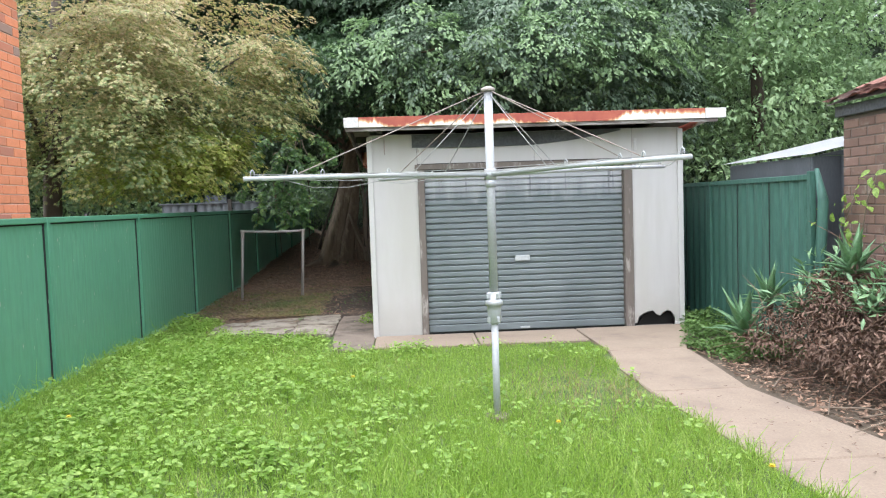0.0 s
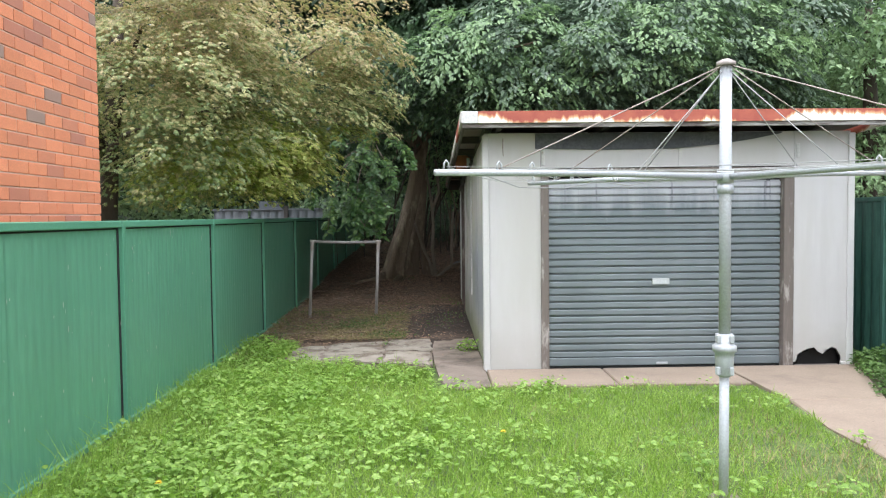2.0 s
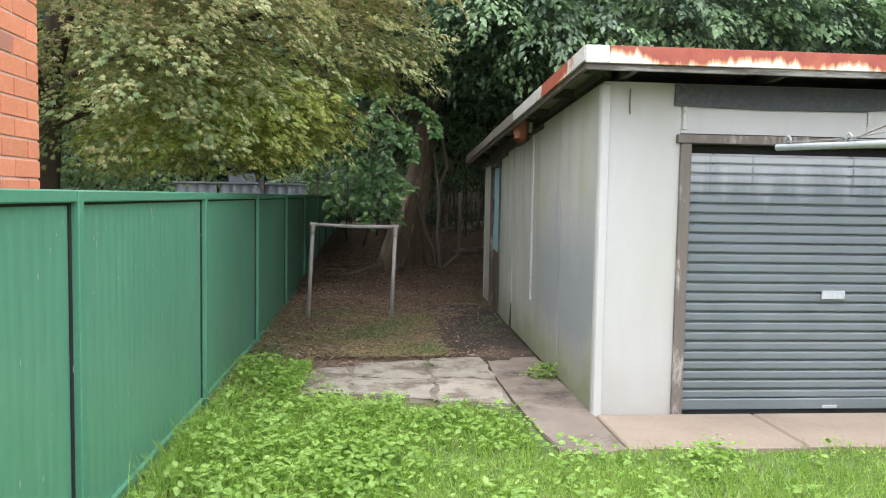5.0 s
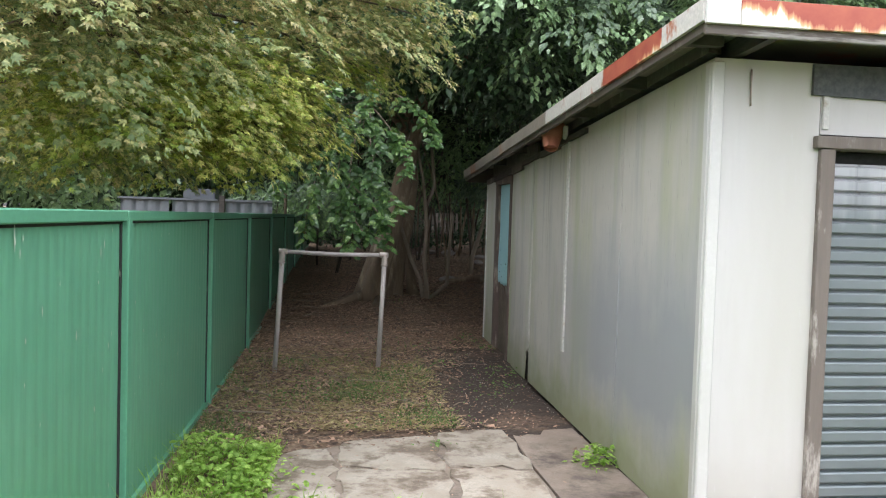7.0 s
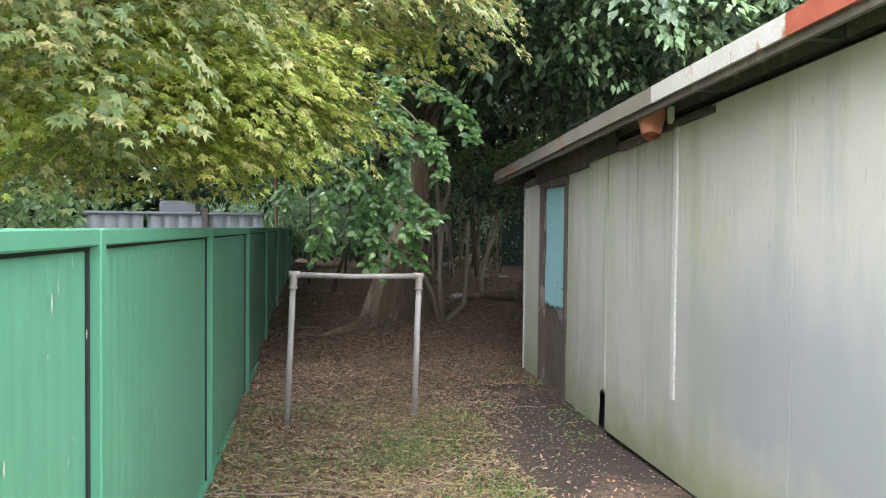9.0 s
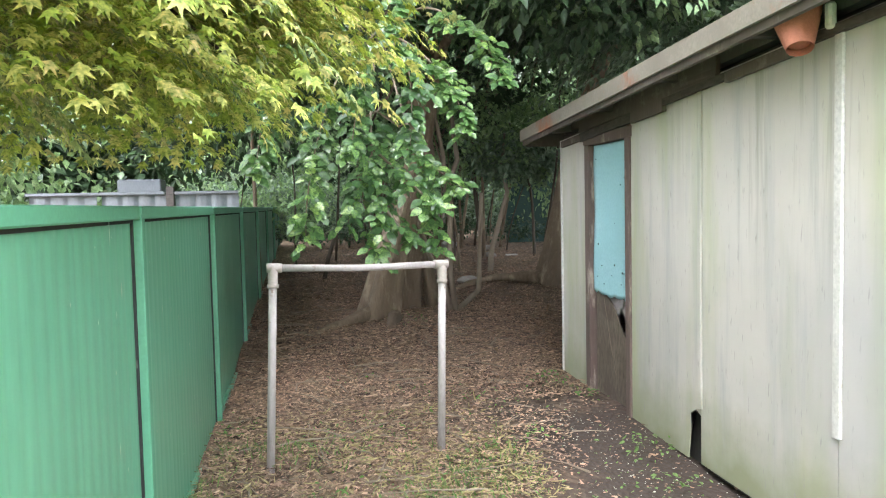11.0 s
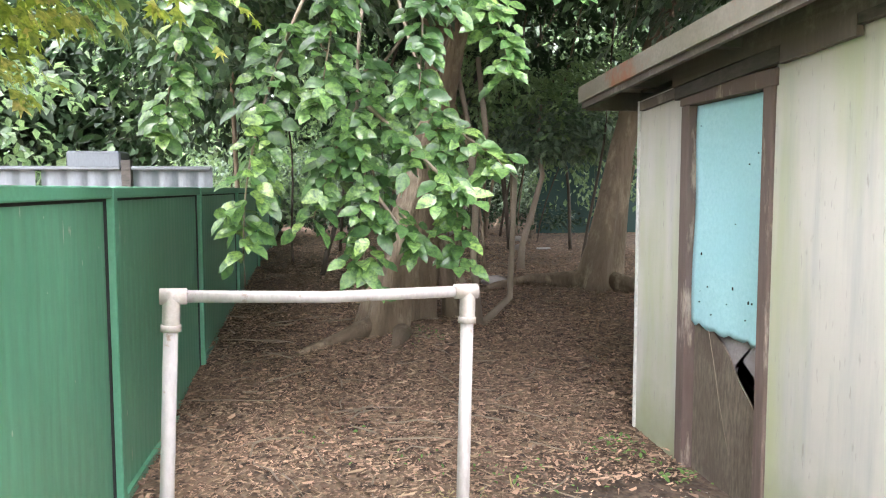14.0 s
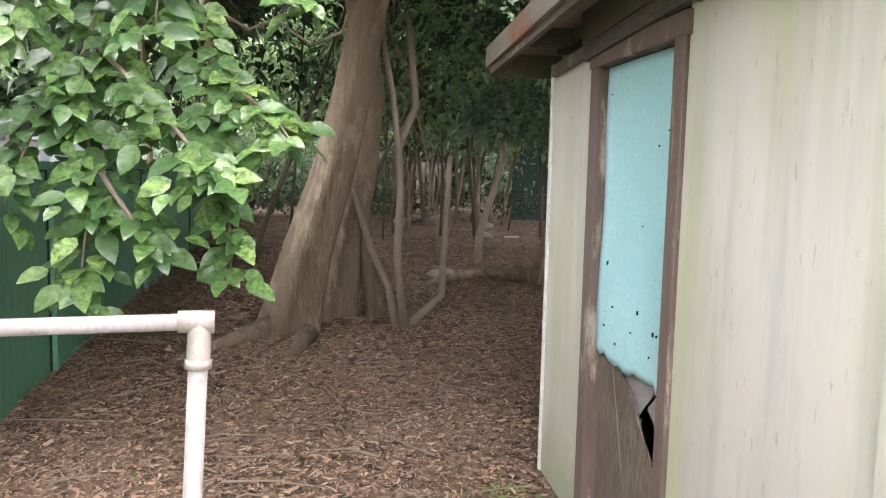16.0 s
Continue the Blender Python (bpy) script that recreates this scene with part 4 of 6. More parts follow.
# timber beam above the side wall, rafters, roof
bm = bmesh.new()
box(bm, 0.012, SY + 0.1, -0.07, 0.08, SB, 0.0)
for v in bm.verts:
    v.co.z += roof_z(v.co.y) - 0.03
part("beam", bm, "old_wood", shed)
bm = bmesh.new()
box(bm, -0.03, 13.3, -0.16, -0.003, 15.35, -0.03)
bmesh.ops.subdivide_edges(bm, edges=bm.edges[:], cuts=3, use_grid_fill=True)
for v in bm.verts:
    v.co.z += roof_z(v.co.y) - 0.015 + 0.014 * math.sin(v.co.y * 23)
    v.co.x += 0.006 * math.sin(v.co.y * 17 + v.co.z * 20)
part("rough_beam", bm, "old_wood", shed, "rough rotten beam over the side door")
for x in (0.12, 1.2, 2.3, 3.4):
    bm = bmesh.new()
    box(bm, x, 9.62, -0.13, x + 0.045, 16.1, -0.035)
    for v in bm.verts:
        v.co.z += roof_z(v.co.y)
    part("rafter", bm, "dark_wood", shed)
for y in (9.9, 10.85, 11.8, 12.75, 13.7, 14.65, 15.6):
    bm = bmesh.new()
    box(bm, -0.20, y, -0.11, 0.012, y + 0.045, -0.035)
    for v in bm.verts:
        v.co.z += roof_z(v.co.y)
    part("purlin", bm, "dark_wood", shed)
XR0, XR1, YR0, YR1 = -0.25, 4.12, 9.56, 16.2
bm = bmesh.new()
box(bm, XR0 + 0.02, YR0 + 0.02, -0.032, XR1 - 0.02, YR1 - 0.01, -0.018)
for v in bm.verts:
    v.co.z += roof_z(v.co.y)
part("roof_sheet", bm, "dull_flash", shed, "rust spotted flat sheet roof")
for x0, x1, skin, what in ((XR0, XR0 + 0.16, "trim", "white end of the flashing"), (XR0 + 0.163, XR1 - 0.16, "rust", "cream flashing rusted red"), (XR1 - 0.157, XR1 + 0.09, "trim", "")):
    boxed("flashing", (x0, YR0 - 0.006, roof_z(YR0) - 0.115, x1, YR0 + 0.016, roof_z(YR0)), skin, shed, what, bevel=0.002)
boxed("fascia", (XR0 + 0.01, YR0 + 0.018, roof_z(YR0) - 0.158, XR1, YR0 + 0.045, roof_z(YR0) - 0.03), "fascia", shed, "flaking white fascia board")


def sloped(name, x0, x1, y0, y1, lo, hi, material, label=""):
    bm = bmesh.new()
    box(bm, x0, y0, lo, x1, y1, hi)
    for v in bm.verts:
        v.co.z += roof_z(v.co.y)
    return part(name, bm, material, shed, label)


sloped("flashing", XR0 - 0.008, XR0 + 0.012, YR0 + 0.018, 10.02, -0.10, 0.0, "flaky", "white side flashing spotted with rust")
sloped("flashing", XR0 - 0.008, XR0 + 0.012, 10.023, 10.88, -0.10, 0.0, "rust", "rust red side flashing")
sloped("flashing", XR0 - 0.009, XR0 + 0.011, 10.883, 12.2, -0.10, 0.0, "flaky", "white side flashing with rust specks")
sloped("flashing", XR0 - 0.008, XR0 + 0.012, 12.204, 13.9, -0.10, 0.0, "dull_flash", "dull grey brown side flashing")
sloped("flashing", XR0 - 0.008, XR0 + 0.012, 13.904, YR1, -0.105, -0.004, "dull_flash")
sloped("fascia", XR0 + 0.014, XR0 + 0.040, YR0 + 0.048, YR1 - 0.01, -0.140, -0.034, "old_wood", "weathered side fascia")
sloped("flashing", XR1, XR1 + 0.02, YR0 + 0.018, YR1, -0.10, 0.0, "rust")
sloped("fascia", XR0 + 0.042, XR1, YR1 - 0.03, YR1 - 0.005, -0.15, -0.034, "old_wood", "weathered back fascia")
for y0, y1, lo, hi, mat in ((11.9, 12.6, -0.205, -0.165, "dark_wood"), (12.603, 13.2, -0.225, -0.17, "old_wood"), (13.203, 13.9, -0.21, -0.17, "dark_wood"),
                            (13.903, 14.36, -0.245, -0.17, "old_wood"), (14.363, 15.30, -0.235, -0.17, "dark_wood"), (15.303, 15.75, -0.22, -0.17, "old_wood")):
    sloped("eave_board", -0.034, -0.005, y0, y1, lo, hi, mat, "rotten timber board under the eave")
# side door
sdoor = thing("shed_door", (0.04, 14.85, 0.05), "broken side door with a teal sheet above and torn brown board below", "door")
boxed("frame", (-0.014, YD0, 0.02, 0.09, YD0 + 0.075, 2.03), "red_jamb", sdoor, "reddish worn timber frame")
boxed("frame", (-0.014, YD1 - 0.085, 0.04, 0.09, YD1, 2.0), "red_jamb", sdoor)
boxed("frame", (-0.018, YD0 - 0.02, 2.0, 0.09, YD1 + 0.01, 2.075), "red_jamb", sdoor)
ya, yb = YD0 + 0.078, YD1 - 0.088
n, m = 18, 40
uu, vv = np.meshgrid(np.linspace(0, 1, n), np.linspace(0, 1, m))
foot = 0.828 + 0.008 * np.sin(uu * 31) + 0.006 * np.sin(uu * 57 + 1) + 0.012 * np.sin(uu * 5 + 1) + 0.05 * uu
py = ya + uu * (yb - ya)
pz = foot + vv * (1.995 - foot)
px = 0.035 - 0.016 * np.exp(-((uu - 0.62) / 0.18) ** 2) * np.exp(-(vv / 0.28) ** 2) + 0.012 * np.sin(uu * 4) * (1 - vv) + 0.004 * np.sin(vv * 9 + uu * 3)
ii = (np.arange(m - 1)[:, None] * n + np.arange(n - 1)[None]).ravel()
tri = np.concatenate([np.stack([ii, ii + 1, ii + n + 1], 1), np.stack([ii, ii + n + 1, ii + n], 1)])
ob = raw_mesh("teal_sheet", np.stack([px, py, pz], -1).reshape(-1, 3), tri, "teal", sdoor, "dented teal painted sheet", smooth=True)
mod = ob.modifiers.new("thick", "SOLIDIFY")
mod.thickness = 0.0015
torn = [(yb, 0.02), (ya + 0.02, 0.0), (ya + 0.005, 0.46), (ya + 0.04, 0.515), (ya + 0.12, 0.575), (ya + 0.20, 0.635), (ya + 0.26, 0.69), (ya + 0.31, 0.755), (ya + 0.37, 0.80), (ya + 0.45, 0.84), (ya + 0.54, 0.885), (ya + 0.61, 0.95), (yb, 0.96)]
sheet("torn_board", torn, "x", 0.045, 0.008, "ply", sdoor, "torn brown board with a slanting edge")
sheet("lining", [(yb, 0.97), (ya + 0.005, 0.97), (ya + 0.005, 0.545), (ya + 0.03, 0.58), (ya + 0.06, 0.64), (ya + 0.11, 0.69), (ya + 0.17, 0.725), (ya + 0.24, 0.765), (ya + 0.265, 0.74), (ya + 0.28, 0.66), (ya + 0.36, 0.62), (yb, 0.6)], "x", 0.062, 0.004, "grey_cloth", sdoor, "grey lining behind the tear")
piped("loose_string", [(0.03, ya + 0.50, 0.88), (0.026, ya + 0.43, 0.72), (0.028, ya + 0.36, 0.50), (0.03, ya + 0.27, 0.28)], 0.0018, "twig", sdoor, n=5)
bm = bmesh.new()
for _ in range(14):
    y, z = rng.uniform(ya + 0.05, yb - 0.05), rng.uniform(0.95, 1.9)
    if rng.random() < 0.6:
        z = rng.uniform(0.93, 1.15)
    w = rng.uniform(0.0015, 0.004)
    box(bm, 0.018, y, z, 0.024, y + w, z + w * rng.uniform(1, 4))
part("paint_chip", bm, "black", sdoor, kind="stuff")
pot = thing("clay_pot", (-0.12, 12.5, 2.2), "broken terracotta pot hung under the eave", "pot")
bm = bmesh.new()
r0 = []
for z, r in ((2.17, 0.055), (2.34, 0.10), (2.375, 0.108), (2.375, 0.095), (2.20, 0.05)):
    r0.append([bm.verts.new((-0.115 + r * math.cos(a), 12.50 + r * math.sin(a), z)) for a in np.linspace(0, 2 * math.pi, 15)[:-1]])
for a, b in zip(r0, r0[1:]):
    for k in range(14):
        bm.faces.new((a[k], a[(k + 1) % 14], b[(k + 1) % 14], b[k]))
bm.faces.new(r0[-1])
turn = Matrix.Translation((-0.115, 12.5, 2.34)) @ Matrix.Rotation(radians(-24), 4, "X") @ Matrix.Rotation(radians(10), 4, "Y") @ Matrix.Translation((0.115, -12.5, -2.34))
bmesh.ops.transform(bm, matrix=turn, verts=bm.verts)
part("bowl", bm, "pot", pot, smooth=True)
boxed("paper_scrap", (-0.06, 12.36, 2.26, -0.02, 12.40, 2.37), "trim", pot, "white scrap beside it", bevel=0.01)


# ---- rotary clothes hoist ----
hoist = thing("rotary_clothes_line", (1.03, 6.22, 0), "galvanised rotary clothes hoist standing in the lawn", "clothes line")
piped("lower_pole", [(1.03, 6.22, -0.1), (1.03, 6.22, 0.72)], 0.026, "galv", hoist, n=16)
piped("upper_pole", [(1.03, 6.22, 0.90), (1.03, 6.22, 2.385)], 0.031, "galv", hoist, n=16)
bm = bmesh.new()
tube(bm, [(1.03, 6.22, z) for z in (0.70, 0.71, 0.80, 0.835, 0.84, 0.87, 0.875, 0.885, 0.93, 0.935)], [0.030, 0.044, 0.050, 0.052, 0.064, 0.064, 0.056, 0.045, 0.043, 0.035], 20)
part("clutch", bm, "galv", hoist, "cast grey winder housing", smooth=True)
for z in (0.735, 0.91):
    for a in (0.4, 2.0, 3.6, 5.2):
        p = Vector((1.03 + 0.048 * math.cos(a), 6.22 + 0.048 * math.sin(a), z))
        boxed("lug", (p.x - 0.012, p.y - 0.012, z - 0.022, p.x + 0.012, p.y + 0.012, z + 0.022), "galv", hoist)
piped("collar", [(1.03, 6.22, 1.70), (1.03, 6.22, 1.745)], 0.042, "galv", hoist, n=16)
piped("hub", [(1.03, 6.22, 1.755), (1.03, 6.22, 1.83)], 0.044, "galv", hoist, n=16)
piped("cap", [(1.03, 6.22, 2.385), (1.03, 6.22, 2.405), (1.03, 6.22, 2.42)], [0.052, 0.050, 0.02], "fitting", hoist, n=14)
slab_piece("footing", [(1.03 + 0.10 * math.cos(a) * (1 + 0.1 * math.sin(3 * a)), 6.21 + 0.09 * math.sin(a)) for a in np.linspace(0, 2 * math.pi, 13)[:-1]], 0.03, 0.08, "strip", hoist, "small concrete footing")
TIPS = [Vector((-0.55, 5.31, 1.775)), Vector((0.18, 7.86, 1.83)), Vector((2.59, 7.03, 1.84)), Vector((1.88, 4.57, 1.79))]
HUB = Vector((1.03, 6.22, 1.79))


def along(k, f, lift=0.0):
    return HUB.lerp(TIPS[k], f) + Vector((0, 0, lift))


for k in range(4):
    arm = piped("arm", [along(k, 0.02), along(k, 0.5, 0.008), along(k, 1.0)], [0.018, 0.016, 0.0145], "galv", hoist, n=12)
    piped("stay", [(1.03, 6.22, 2.395), along(k, 0.82, 0.02)], 0.0035, "rust_wire", hoist, n=5)
    piped("stay", [along(k, 0.012, 0.57), along(k, 0.36, 0.015)], 0.003, "wire", hoist, n=5)
    for f in (0.97, 0.82, 0.72, 0.46):
        c = along(k, f, 0.030)
        d = (TIPS[k] - HUB).normalized()
        piped("eyelet", [c + Vector((0, 0, -0.012)) + d * 0.012, c + Vector((0, 0, 0.012)) + d * 0.010, c + Vector((0, 0, 0.022)), c + Vector((0, 0, 0.012)) - d * 0.010, c + Vector((0, 0, -0.012)) - d * 0.012], 0.0045, "galv", hoist, n=6)
for f in (0.46, 0.60, 0.72, 0.82, 0.97):
    for k in range(4):
        a, b = along(k, f, 0.026), along((k + 1) % 4, f, 0.026)
        sag = 0.015 + 0.03 * rng.random()
        piped("line", [a.lerp(b, s) - Vector((0, 0, sag * 4 * s * (1 - s))) for s in np.linspace(0, 1, 9)], 0.0022, "wire", hoist, n=4)
piped("loose_line", [along(0, 0.86, -0.01), along(0, 0.76, -0.06), along(0, 0.62, -0.065), along(0, 0.5, -0.03), along(0, 0.40, -0.05), along(0, 0.25, -0.02)], 0.003, "wire", hoist, n=4)

# ---- pipe frame ----
frame_rail = thing("clothes_rail", (-1.9, 14.05, 0.05), "worn white steel pipe frame standing in leaf litter", "pipe frame")
pa, pb, ta, tb = Vector((-2.445, 14.0, 0.0)), Vector((-1.42, 14.07, 0.0)), Vector((-2.395, 14.05, 1.195)), Vector((-1.375, 14.16, 1.175))
piped("leg", [pa, ta], 0.024, "worn_pipe", frame_rail, n=14)
piped("leg", [pb, tb], 0.024, "worn_pipe", frame_rail, n=14)
d = (tb - ta).normalized()
piped("crossbar", [ta + Vector((0, 0, 0.022)) + d * 0.02, ta.lerp(tb, 0.5) + Vector((0, 0, 0.010)), tb + Vector((0, 0, 0.022)) - d * 0.02], 0.021, "worn_pipe", frame_rail, n=14)
for t_, leg, s in ((ta, pa, 1), (tb, pb, -1)):
    up = (t_ - leg).normalized()
    piped("elbow", [t_ - up * 0.075, t_ - up * 0.07, t_ + up * 0.035, t_ + up * 0.045], [0.029, 0.029, 0.029, 0.024], "fitting", frame_rail, "rusted threaded elbow", n=14)
    piped("elbow_arm", [t_ + Vector((0, 0, 0.022)) - d * s * 0.036, t_ + Vector((0, 0, 0.022)) + d * s * 0.05], 0.028, "fitting", frame_rail, n=14)
    piped("nut", [t_ - up * 0.095, t_ - up * 0.072], 0.034, "fitting", frame_rail, n=8)


# ---- trees ----
tree_a = thing("tree", (-1.15, 18.5, 0.3), "big smooth brown tree with two leaning trunks and glossy green leaves", "tree")
trunk_of("trunk", [(-1.40, 18.3, 0.1), (-1.36, 18.3, 0.4), (-1.22, 18.3, 0.95), (-1.04, 18.3, 1.5), (-0.88, 18.3, 2.15), (-0.75, 18.25, 2.8), (-0.5, 18.1, 4.0), (-0.1, 17.9, 6.0), (0.4, 17.6, 8.5)], [0.25, 0.20, 0.17, 0.155, 0.145, 0.135, 0.12, 0.10, 0.05], "bark", tree_a, flare=0.35)
trunk_of("trunk", [(-1.04, 18.75, 0.1), (-1.02, 18.75, 0.4), (-0.93, 18.85, 0.9), (-0.80, 18.8, 1.5), (-0.72, 18.7, 2.2), (-0.85, 18.6, 3.2), (-1.6, 18.8, 5.2), (-2.3, 19.1, 7.0)], [0.22, 0.17, 0.145, 0.135, 0.12, 0.11, 0.09, 0.05], "bark", tree_a, flare=0.4)
trunk_of("trunk", [(-0.62, 18.75, 0.1), (-0.66, 18.75, 0.5), (-0.74, 18.8, 1.0), (-0.82, 18.85, 1.5)], [0.12, 0.08, 0.06, 0.05], "bark", tree_a)
piped("root", [(-1.45, 18.2, 0.35), (-1.75, 17.95, 0.29), (-2.0, 17.75, 0.25), (-2.25, 17.5, 0.18)], [0.11, 0.06, 0.04, 0.012], "bark", tree_a, "bare surface root")
piped("root", [(-1.2, 18.1, 0.3), (-1.3, 17.7, 0.24), (-1.5, 17.4, 0.16)], [0.09, 0.04, 0.012], "bark", tree_a)
shoot = [[(-0.50, 18.4, 0.30), (-0.56, 18.42, 0.62), (-0.72, 18.45, 0.95), (-0.86, 18.5, 1.4), (-0.92, 18.55, 1.5)],
         [(-0.44, 18.4, 0.30), (-0.50, 18.4, 0.9), (-0.48, 18.4, 1.4), (-0.50, 18.45, 1.75), (-0.56, 18.4, 2.2), (-0.66, 18.4, 2.7), (-0.6, 18.3, 3.4)],
         [(-0.40, 18.45, 0.3), (-0.10, 18.6, 0.52), (-0.08, 18.6, 1.0), (-0.05, 18.6, 1.7)],
         [(-0.52, 18.5, 1.7), (-0.35, 18.55, 2.1), (-0.42, 18.6, 2.8)]]
for s in shoot:
    piped("shoot", s, [0.038 - 0.02 * i / len(s) for i in range(len(s))], "twig", tree_a, "thin bare shoot", n=7)
piped("hanging_vine", [(-2.1, 17.3, 3.0), (-1.83, 17.5, 2.61), (-1.58, 17.5, 2.47), (-1.4, 17.5, 2.55), (-1.25, 17.5, 2.75), (-1.1, 17.6, 3.2)], 0.012, "twig", tree_a, "thin hanging vine", n=6)
piped("hanging_vine", [(-1.4, 17.5, 2.54), (-1.18, 17.5, 2.39), (-0.98, 17.5, 2.48), (-0.85, 17.7, 2.8), (-0.75, 17.9, 3.3)], 0.010, "twig", tree_a, n=6)
limbs("limb", (-0.85, 18.3, 2.9), [(-2.0, 15.2, 2.6), (-2.6, 15.6, 3.3), (-1.2, 15.0, 3.4), (0.2, 15.2, 3.8), (1.2, 14.6, 4.4)], 0.07, "bark", tree_a)

# low branch with large leaves in front of the trunk
def curve(points, n):
    """Points along a smooth line through a few given ones."""
    P = [Vector(p) for p in points]
    P = [P[0] * 2 - P[1]] + P + [P[-1] * 2 - P[-2]]
    out = []
    for i in range(n + 1):
        u = i / n * (len(P) - 3)
        k = min(int(u), len(P) - 4)
        f = u - k
        a, b, c, d = P[k:k + 4]
        out.append(0.5 * ((2 * b) + (c - a) * f + (2 * a - 5 * b + 4 * c - d) * f * f + (3 * b - a - 3 * c + d) * f ** 3))
    return out


fork = (-1.55, 15.8, 3.0)
branch_pts = [[fork, (-1.9, 15.1, 2.55), (-2.1, 14.7, 2.0), (-2.18, 14.5, 1.62), (-2.20, 14.45, 1.34)],
              [fork, (-1.7, 15.0, 2.4), (-1.75, 14.6, 1.9), (-1.72, 14.5, 1.55), (-1.74, 14.45, 1.24)],
              [(-1.75, 14.6, 1.9), (-1.85, 14.5, 1.7), (-1.93, 14.45, 1.46)],
              [fork, (-1.5, 15.0, 2.3), (-1.42, 14.7, 1.9), (-1.36, 14.55, 1.6), (-1.34, 14.5, 1.29)],
              [(-1.42, 14.7, 1.9), (-1.32, 14.6, 1.80), (-1.22, 14.5, 1.72), (-1.17, 14.45, 1.66)],
              [(-1.72, 14.5, 1.6), (-1.62, 14.45, 1.46), (-1.52, 14.42, 1.34)],
              [(-1.75, 14.6, 1.95), (-1.55, 14.5, 1.75), (-1.40, 14.42, 1.60), (-1.28, 14.4, 1.56)],
              [fork, (-2.1, 15.0, 2.75), (-2.35, 14.7, 2.4), (-2.45, 14.6, 2.1), (-2.50, 14.55, 1.80)],
              [fork, (-1.4, 15.0, 2.7), (-1.25, 14.7, 2.45), (-1.16, 14.6, 2.25), (-1.14, 14.5, 2.05)],
              [fork, (-1.7, 15.0, 2.75), (-1.8, 14.6, 2.5), (-1.85, 14.5, 2.2), (-1.9, 14.45, 1.9)],
              [fork, (-1.55, 15.0, 2.8), (-1.5, 14.6, 2.5), (-1.5, 14.45, 2.2), (-1.52, 14.4, 1.95)],
              [fork, (-2.3, 15.0, 3.0), (-2.6, 14.7, 2.8), (-2.75, 14.6, 2.5), (-2.8, 14.6, 2.2)],
              [fork, (-1.3, 15.1, 3.0), (-1.05, 14.8, 2.8), (-0.9, 14.7, 2.6), (-0.85, 14.6, 2.4)],
              [fork, (-1.9, 15.0, 3.1), (-2.0, 14.6, 2.9), (-2.1, 14.4, 2.65), (-2.15, 14.35, 2.4)],
              [fork, (-1.5, 15.0, 3.1), (-1.55, 14.6, 2.95), (-1.6, 14.4, 2.75), (-1.62, 14.35, 2.5)]]
at, tip, up = [], [], []
for bp in branch_pts:
    line = curve(bp, 22)
    piped("twig", line, [0.011 - 0.0085 * i / 22 for i in range(23)], "twig", tree_a, n=5)
    done = 0.0
    for i in range(1, len(line)):
        step = (line[i] - line[i - 1]).length
        if i < (8 if len(bp) > 4 else 2):
            continue
        done += step
        while done > 0:
            done -= 0.028
            along_ = (line[i] - line[i - 1]).normalized()
            turn_ = rng.uniform(0, 2 * math.pi)
            out_ = Vector((math.cos(turn_), math.sin(turn_) * 0.7 - 0.25, rng.uniform(-0.35, 0.1))).normalized()
            out_ = (out_ + along_ * 0.5).normalized()
            reach = rng.uniform(0.07, 0.19) * (1.0 if i < 14 else 0.55)
            across = out_.cross(Vector((0, 0, 1))).normalized()
            for q in range(5):
                f = (q + 1) / 5
                flip_ = 1 if q % 2 else -1
                spot = line[i] + out_ * reach * f + Vector((0, 0, -0.25 * reach * f * f))
                at.append(spot)
                tip.append((out_ * (0.55 if q < 4 else 1.2) + across * flip_ * (0.8 if q < 4 else 0.1) + Vector(rng.normal(0, 0.2, 3)) + Vector((0, 0, -0.12))))
                up.append(Vector((0, -0.80, 0.80)) + out_ * 0.3 + Vector(rng.normal(0, 0.24, 3)))
at, tip, up = (np.array([tuple(p) for p in q]) for q in (at, tip, up))
scattered("hanging_leaves", BROAD, at, tip, up, 0.093 * rng.uniform(0.6, 1.12, len(at)), "broad", tree_a, "large glossy green leaves hanging low", smooth=True, wide=np.full(len(at), 1.08))
# upper crown takes the shade-darkened colour, the low branch the lit one
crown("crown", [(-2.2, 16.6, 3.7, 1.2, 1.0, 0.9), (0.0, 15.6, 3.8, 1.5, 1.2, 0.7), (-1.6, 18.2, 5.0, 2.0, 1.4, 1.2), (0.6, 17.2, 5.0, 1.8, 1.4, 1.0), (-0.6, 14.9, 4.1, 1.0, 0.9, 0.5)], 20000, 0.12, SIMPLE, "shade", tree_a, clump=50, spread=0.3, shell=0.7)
# extra leaf cover, added over passage and far fence to keep light out
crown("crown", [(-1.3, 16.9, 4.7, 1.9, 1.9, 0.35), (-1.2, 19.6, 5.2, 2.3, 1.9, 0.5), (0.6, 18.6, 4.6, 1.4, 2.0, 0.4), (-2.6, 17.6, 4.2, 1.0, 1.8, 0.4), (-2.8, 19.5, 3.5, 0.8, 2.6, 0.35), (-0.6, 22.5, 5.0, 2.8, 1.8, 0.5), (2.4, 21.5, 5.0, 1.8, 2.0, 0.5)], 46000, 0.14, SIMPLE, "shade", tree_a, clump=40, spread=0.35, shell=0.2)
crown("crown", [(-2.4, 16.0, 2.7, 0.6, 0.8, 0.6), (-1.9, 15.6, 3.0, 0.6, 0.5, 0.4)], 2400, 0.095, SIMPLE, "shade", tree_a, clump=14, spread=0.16)

